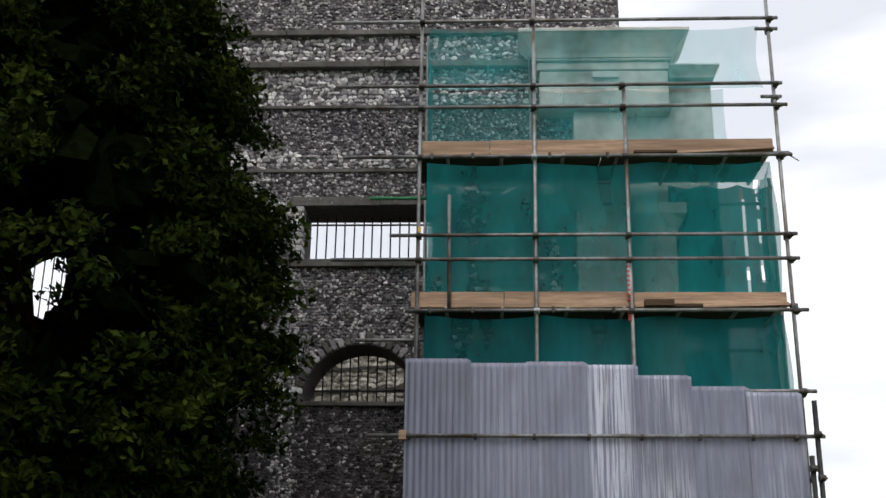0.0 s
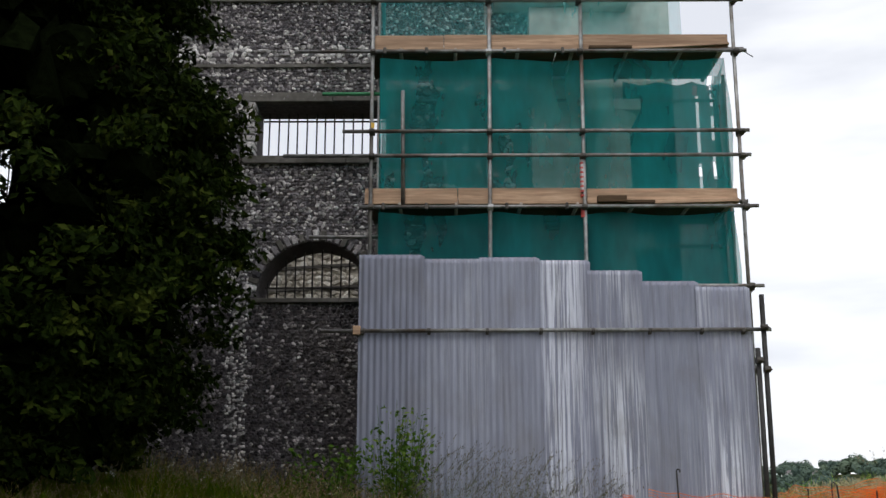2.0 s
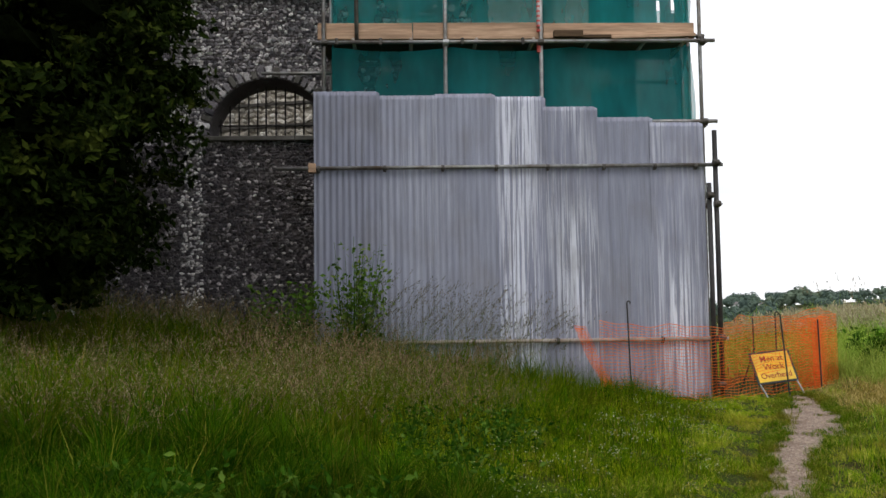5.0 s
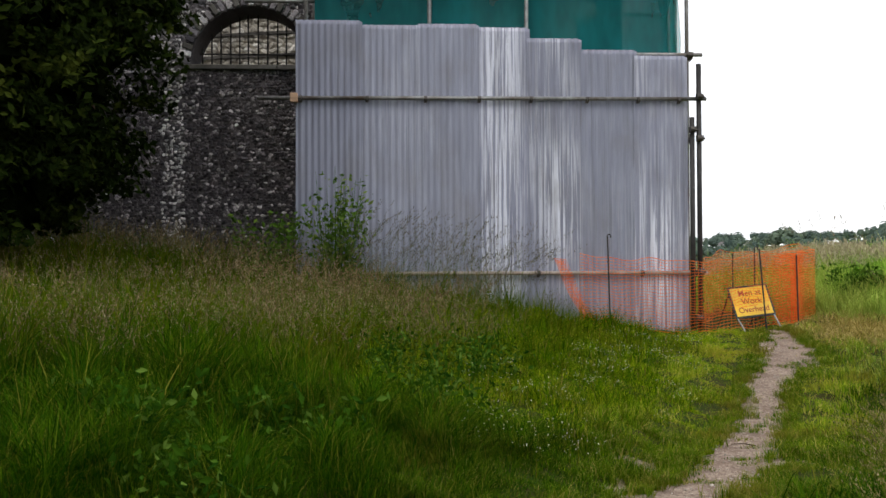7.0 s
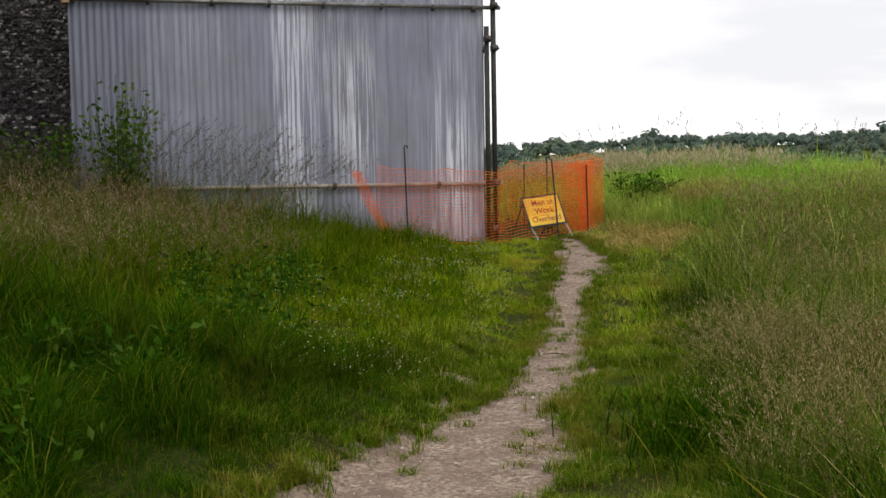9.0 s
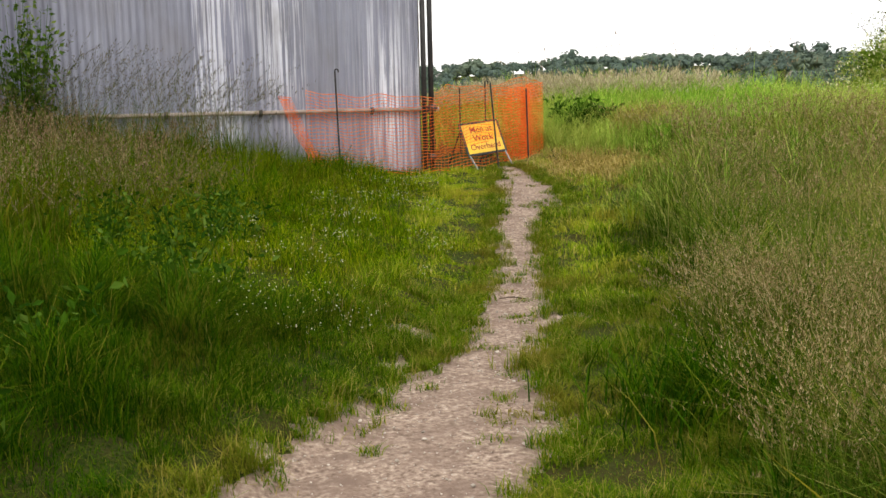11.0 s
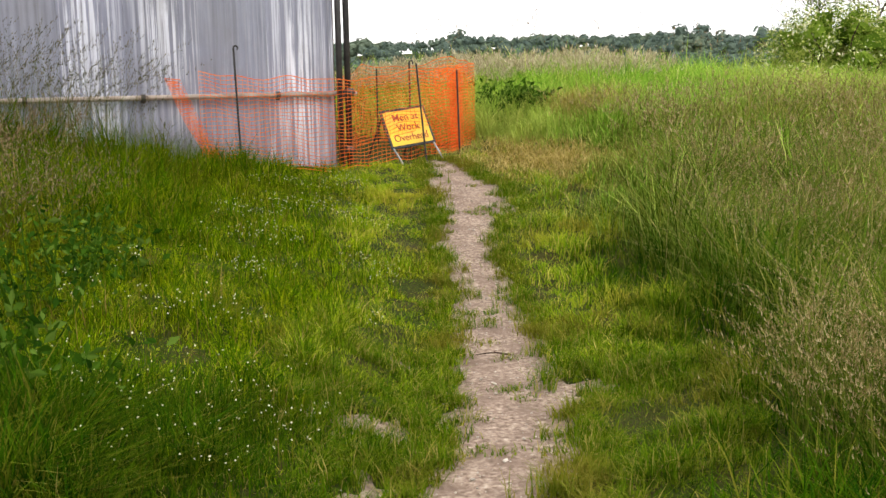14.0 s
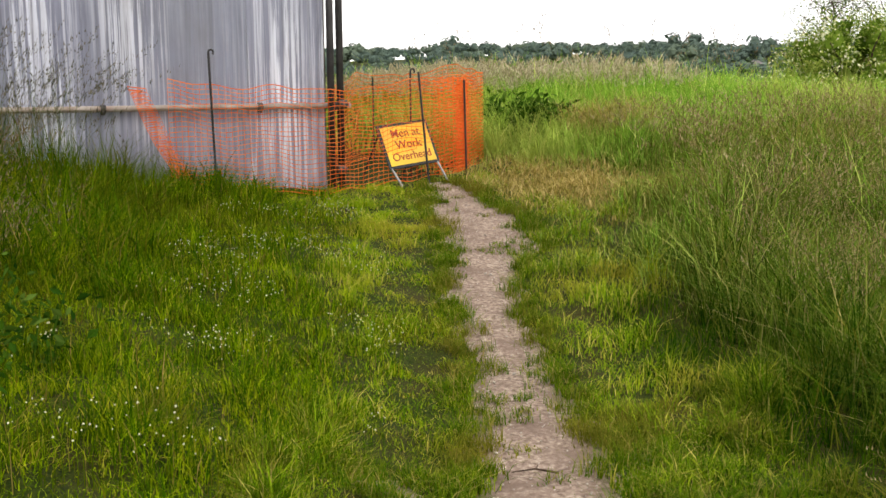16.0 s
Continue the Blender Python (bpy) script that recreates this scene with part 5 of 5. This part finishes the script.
# white clover
x, y = scatter(rng, 7500, 0.8, 4.6, 6.6, 12.5)
d, half = track_at(x, y)
ok = (d < 0) & (-d - half > 0.35) & (-d - half < 1.5) & (vnoise(x, y, 0.4, 81) > 0.6) & clear_of_building(x, y)
x, y = x[ok], y[ok]
z = land(x, y) + turf_height(x, y) * 0.7 + rng.uniform(0.0, 0.08, len(x))
P = np.stack([x, y, z], 1)
tagged(lumps("clover_flowers", P, np.repeat(rng.uniform(0.0016, 0.0036, (len(x), 1)), 3, 1), M_PETAL, 9), "small white clover flower heads in the grass", "flowers", kind="stuff")
low = P.copy()
low[:, 2] = land(x, y)
blades("clover_stalks", low, z - low[:, 2], np.full(len(x), 0.003), rng.uniform(0, 6.28, len(x)), np.full(len(x), 0.02), M_GRASS, 2, "thin clover stalks")

# chips of chalk and flint on the path
x, y = scatter(rng, 90000, 0.3, 6.2, 4.4, 14.3)
ok = (bare(x, y) > 0.0) & (rng.random(len(x)) < 0.5)
x, y = x[ok][:2200], y[ok][:2200]
s = rng.uniform(0.0015, 0.005, len(x)) * np.where(rng.random(len(x)) < 0.05, 2.2, 1.0)
tagged(lumps("path_stones", np.stack([x, y, land(x, y) - 0.015 + s * 0.25], 1), np.stack([s, s * rng.uniform(0.6, 1.1, len(x)), s * 0.6], 1), M_STONE_CHIP, 10), "small pale stones trodden into the path", "stones", kind="stuff")


# dry twigs dropped on the path
for cx, cy, turn, length in ((3.32, 8.15, 2.4, 0.16), (3.48, 8.02, 0.15, 0.12), (3.62, 8.6, 0.4, 0.1)):
    z = float(land(cx, cy)) - 0.01
    bm = bmesh.new()
    mid = (cx + math.cos(turn) * length * 0.5, cy + math.sin(turn) * length * 0.5, z + 0.006)
    end = (cx + math.cos(turn + 0.25) * length, cy + math.sin(turn + 0.25) * length, z)
    tube(bm, (cx, cy, z), mid, 0.0045, 0.0035, seg=6)
    tube(bm, mid, end, 0.0035, 0.002, seg=6)
    tube(bm, mid, (mid[0] + 0.03, mid[1] + 0.035, z + 0.004), 0.0025, 0.0015, seg=5)
    tagged(part("twig", bm, M_BARK), "thin dry forked twig lying on the earth path", "twig", "twigs on the path")


# straw-coloured trampled grass round the end of the fence
x, y = rng.normal(6.35, 0.42, 8000), rng.normal(12.9, 0.75, 8000)
ok = (bare(x, y) < -0.03)
x, y = x[ok], y[ok]
blades("trampled_grass", np.stack([x, y, land(x, y) - 0.01], 1), rng.uniform(0.05, 0.16, len(x)), rng.uniform(0.005, 0.011, len(x)), rng.uniform(0, 6.28, len(x)), rng.uniform(0.6, 1.5, len(x)), M_STRAW, 2, "yellow trampled grass beside the path")


def weed(name, cx, cy, radius, height, n, size, mat, label, category="weeds"):
    """A clump of leafy stems."""
    g = thing(name, label, category, at=(cx, cy, float(land(cx, cy))))
    spots = []
    for k in range(max(4, n // 40)):
        a, r = rng.uniform(0, 6.28), radius * rng.uniform(0.1, 1) ** 0.7
        h = height * rng.uniform(0.55, 1.0)
        top = Vector((math.cos(a) * r, math.sin(a) * r, h))
        foot = Vector((top.x * 0.4, top.y * 0.4, 0))
        part("stem", a_tube(foot, top, 0.006, 0.002, seg=5), M_NETTLE, g)
        for q in range(40):
            t = rng.uniform(0.15, 1.0)
            p = foot.lerp(top, t)
            spots.append((p.x + rng.normal(0, 0.05 + 0.05 * size / 0.05), p.y + rng.normal(0, 0.06), p.z + rng.normal(0, 0.03)))
    under(leaf_cloud("leaves", np.array(spots), size, mat, rng), g)
    return g


weed("sapling", 0.32, 13.35, 0.4, 1.5, 1300, 0.036, M_LEAF, "bright green leafy shoots before the hoarding", "shrub")
weed("sapling", -0.45, 13.5, 0.5, 1.0, 600, 0.04, M_LEAF, "yellowish leafy shoots at the foot of the wall", "shrub")
weed("nettle_clump", 1.25, 7.2, 0.35, 0.4, 200, 0.028, M_NETTLE, "dark green nettles and docks in the grass")
weed("nettle_clump", 1.7, 8.9, 0.3, 0.36, 160, 0.026, M_NETTLE, "dark green nettles and docks in the grass")
weed("nettle_clump", 0.5, 6.3, 0.4, 0.38, 200, 0.028, M_NETTLE, "dark green nettles and docks in the grass")
weed("nettle_clump", -0.15, 5.7, 0.45, 0.36, 320, 0.026, M_NETTLE, "dark green nettles and docks in the grass")
weed("nettle_clump", 0.3, 5.2, 0.35, 0.3, 280, 0.026, M_NETTLE, "dark green nettles and docks in the grass")
for wx, wy in ((1.3, 8.1), (1.05, 7.5), (0.85, 8.3), (1.5, 8.7)):
    weed("nettle_clump", wx, wy, 0.32, 0.4, 320, 0.018, M_NETTLE, "leafy green nettles standing in the meadow grass")
weed("nettle_clump", 7.15, 15.25, 0.45, 0.5, 1100, 0.05, M_NETTLE, "dark green nettles beside a dead clump")
x, y = rng.normal(7.75, 0.24, 1100), rng.normal(14.6, 0.2, 1100)
blades("dead_clump", np.stack([x, y, land(x, y)], 1), rng.uniform(0.35, 0.72, 1100), np.full(1100, 0.01), rng.uniform(0, 6.28, 1100), rng.uniform(0.5, 1.1, 1100), M_STRAW, 2, "collapsed clump of dead straw-brown grass")


def bough(bm, a, b, r0, r1, steps, wander):
    last, r = Vector(a), r0
    for k in range(1, steps + 1):
        t = k / steps
        p = Vector(a).lerp(Vector(b), t) + Vector(rng.normal(0, wander, 3)) * (0 if k == steps else 1)
        q = r0 + (r1 - r0) * t
        tube(bm, last, p, r, q, seg=8)
        last, r = p, q


# ---- the dark yew ----
YX, YY = -4.0, 11.3
yz = float(land(YX, YY))
yew = thing("yew_tree", "broad dark yew tree with dense drooping foliage", "tree")
bm = bmesh.new()
bough(bm, (YX, YY, yz - 0.1), (YX + 0.1, YY, 4.4), 0.42, 0.3, 5, 0.04)
bough(bm, (YX + 0.1, YY, 4.3), (YX - 0.1, YY, 9.5), 0.28, 0.06, 6, 0.08)
trunk = part("trunk", bm, M_BARK, yew)
RZ = (1.9, 2.3, 2.6, 3.0, 3.6, 4.3, 4.6, 4.95, 5.35, 6.0, 6.5, 7.2, 7.9, 8.3, 9.5, 12.0)
RR = (1.7, 2.15, 2.45, 2.7, 2.9, 3.08, 3.1, 2.8, 2.95, 2.48, 2.6, 2.38, 2.14, 1.82, 1.4, 0.2)
for k in range(16):
    z = 2.6 + k * 0.45
    a = k * 2.4
    rr = float(np.interp(z + 0.5, RZ, RR)) * 0.8
    bm = bmesh.new()
    bough(bm, (YX, YY, z), (YX + rr * math.cos(a), YY + rr * math.sin(a), z + 0.55), 0.09, 0.02, 5, 0.06)
    part("limb", bm, M_BARK, trunk)
# boughs: each a drooping lobe of small sprays, the lobes uneven in reach
nb, sub_n, per = 540, 6, 56
bz = 2.0 + 9.6 * rng.random(nb) ** 1.12
ba = rng.uniform(0, 2 * np.pi, nb)
reach = np.where(rng.random(nb) < 0.8, rng.uniform(0.84, 1.0, nb), rng.uniform(0.5, 0.84, nb))
br = (np.interp(bz, RZ, RR) - 0.24) * reach
bough_o = np.stack([np.cos(ba), np.sin(ba), np.zeros(nb)], 1)
bough_c = np.stack([YX + br * np.cos(ba), YY + br * np.sin(ba), bz], 1)
c_off = np.clip(rng.normal(0, 0.15, (nb, sub_n, 3)), -0.28, 0.28) * np.array([1, 1, 0.75])
centre = (bough_c[:, None] + c_off).reshape(-1, 3)
o = np.repeat(bough_o, sub_n, 0)
tan = np.stack([-o[:, 1], o[:, 0], np.zeros(len(o))], 1)
u, v, w = (np.clip(rng.normal(0, q, (len(o), per)), -1.9 * q, 1.9 * q) for q in (0.105, 0.105, 0.055))
S = centre[:, None] + o[:, None] * u[..., None] + tan[:, None] * v[..., None]
S[..., 2] += w - 0.35 * u * (u > 0) - 0.4 * v * v
S = S.reshape(-1, 3)
O = np.repeat(o, per, 0)
# a thin place in the crown where the sky shows
along = S[:, 1] - YY
thin = np.hypot(S[:, 0] + 3.62 + 0.42 * along, (S[:, 2] - 4.75 - 0.3 * along) * 0.8) < 0.36
ok = ~(thin & (rng.random(len(S)) < 0.8))
S, O = S[ok], O[ok]
n = len(S)
under(leaf_cloud("crown", S, np.full(n, 0.049), M_YEW, rng, O * 0.5, up=0.45), yew)
# inner foliage lumps, shade put into their near-black colour, too dense to see through
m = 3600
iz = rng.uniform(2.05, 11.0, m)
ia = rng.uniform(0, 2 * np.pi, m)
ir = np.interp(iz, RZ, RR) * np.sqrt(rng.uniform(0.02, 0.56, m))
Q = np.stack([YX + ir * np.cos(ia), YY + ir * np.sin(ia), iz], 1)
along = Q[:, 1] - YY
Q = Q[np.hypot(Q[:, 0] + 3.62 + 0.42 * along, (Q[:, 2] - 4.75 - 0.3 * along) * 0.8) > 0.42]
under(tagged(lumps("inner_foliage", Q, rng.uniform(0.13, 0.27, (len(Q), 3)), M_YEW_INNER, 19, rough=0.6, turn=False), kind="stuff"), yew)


# ---- hawthorn in flower at the edge of the field ----
def hawthorn(cx, cy, r, h):
    g = thing("hawthorn_bush", "green hawthorn bush with white blossom", "bush", at=(cx, cy, float(land(cx, cy))))
    for k in range(9):
        a = k * 0.7
        bm = bmesh.new()
        bough(bm, (0.1 * math.cos(a), 0.1 * math.sin(a), -0.1), (r * 0.8 * math.cos(a), r * 0.8 * math.sin(a), h * rng.uniform(0.5, 0.95)), 0.05, 0.01, 5, 0.08)
        part("stem", bm, M_BARK, g)
    c = rng.normal(0, 1, (250, 3))
    c /= np.linalg.norm(c, axis=1)[:, None]
    c = c * rng.uniform(0.55, 1.0, (250, 1)) * np.array([r, r, h * 0.52]) + np.array([0, 0, h * 0.5])
    P = (c[:, None] + rng.normal(0, 0.15, (250, 110, 3))).reshape(-1, 3)
    P[:, 2] = np.maximum(P[:, 2], 0.05)
    out = np.repeat((c - np.array([0, 0, h * 0.5])) / r, 110, 0) * 0.6
    under(leaf_cloud("crown", P, 0.03, M_HAW, rng, out), g)
    inner = c[:90] * np.array([0.8, 0.8, 0.85]) + np.array([0, 0, h * 0.06])
    under(tagged(lumps("inner_foliage", inner, rng.uniform(0.16, 0.3, (90, 3)), M_HAW, 23, rough=0.5, turn=False), kind="stuff"), g)
    f = c[rng.random(250) < 0.45]
    Q = (f[:, None] * np.array([1.05, 1.05, 1.03]) + rng.normal(0, 0.16, (len(f), 16, 3))).reshape(-1, 3)
    under(tagged(leaf_cloud("blossom", Q, 0.045, M_PETAL, rng), "white blossom"), g)
    return g


hawthorn(19.6, 22.9, 1.75, 2.2)
hawthorn(22.2, 22.0, 1.7, 2.1)


def sparse_tree(cx, cy, h, spread):
    """A young tree, thin enough that the sky shows through: forked limbs, twigs and scattered leaves."""
    g = thing("young_tree", "slender young tree with pale bark and sparse small leaves", "tree", at=(cx, cy, float(land(cx, cy))))
    bm = bmesh.new()
    bough(bm, (0, 0, -0.1), (0.1, 0, h * 0.55), 0.05, 0.03, 5, 0.03)
    bough(bm, (0.1, 0, h * 0.55), (0.0, 0.1, h), 0.03, 0.008, 5, 0.05)
    stem = part("trunk", bm, M_PALEBARK, g)
    spots = []
    for k in range(30):
        t = 0.3 + 0.65 * k / 30
        a = k * 2.4
        foot = Vector((0.06, 0, h * t))
        tip = foot + Vector((math.cos(a), math.sin(a), 0.75)) * spread * (1.15 - t) * rng.uniform(0.8, 1.2)
        bm = bmesh.new()
        bough(bm, foot, tip, 0.016, 0.004, 4, 0.04)
        for q in range(5):
            p = foot.lerp(tip, rng.uniform(0.35, 1.0))
            e = p + Vector(rng.normal(0, 0.3, 3)) + Vector((0, 0, 0.15))
            tube(bm, p, e, 0.004, 0.002, seg=4)
            for _ in range(11):
                c = p.lerp(e, rng.uniform(0.2, 1.1))
                spots.append((c.x + rng.normal(0, 0.07), c.y + rng.normal(0, 0.07), c.z + rng.normal(0, 0.07)))
        part("limb", bm, M_BARK, stem)
    under(leaf_cloud("leaves", np.array(spots), 0.036, M_SPARSE, rng), g)
    return g


sparse_tree(23.2, 25.4, 4.4, 2.0)
sparse_tree(25.2, 24.6, 4.8, 2.2)
sparse_tree(21.8, 26.0, 3.0, 1.5)

# ---- woods on the far hill ----
n = 950
az = np.radians(rng.uniform(6, 58, n))
dist = 230 + 340 * rng.random(n) ** 0.7
x, y = 2 + dist * np.sin(az), 12 + dist * np.cos(az)
size = rng.uniform(2.2, 4.4, n) * np.where(rng.random(n) < 0.1, 1.45, 1.0)
base = land(x, y)
# each crown a few rounded lobes, each lobe a shell of leafy tufts
lobes, tufts = 5, 17
off = rng.normal(0, 0.62, (n, lobes, 3)) * size[:, None, None]
off[..., 2] = np.minimum(np.abs(off[..., 2]), 0.95 * size[:, None]) * 0.7
mid = np.stack([x, y, base + size * 0.55], 1)[:, None] + off
shell = rng.normal(0, 1, (n, lobes, tufts, 3))
shell /= np.linalg.norm(shell, axis=-1, keepdims=True)
shell[..., 2] = np.abs(shell[..., 2]) * 0.9 - 0.1
spots = (mid[:, :, None] + shell * (size * 0.5)[:, None, None, None]).reshape(-1, 3)
tagged(leaf_cloud("far_woods", spots, np.repeat(size, lobes * tufts) * 0.21, M_WOODS_HAZY, rng, shell.reshape(-1, 3) * 1.2), "dark green woods covering the far hillside", "woods", kind="stuff")
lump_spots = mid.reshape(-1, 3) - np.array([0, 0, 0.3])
tagged(lumps("wood_crowns", lump_spots, np.repeat(size, lobes)[:, None] * np.array([[0.43, 0.43, 0.37]]), M_WOODS_HAZY, 14, rough=0.3, turn=False), "dark rounded tree crowns on the far hillside", "woods", kind="stuff")
n = 500
az = np.radians(rng.uniform(62, 364, n))
dist = 240 + 300 * rng.random(n)
x, y = 2 + dist * np.sin(az), 12 + dist * np.cos(az)
size = rng.uniform(4, 8, n)
tagged(lumps("far_woods", np.stack([x, y, land(x, y) + size * 0.6], 1), np.stack([size, size, size * 0.9], 1), M_WOODS_HAZY, 15, rough=0.3, turn=False), "dark green woods on the hills around", "woods", kind="stuff")
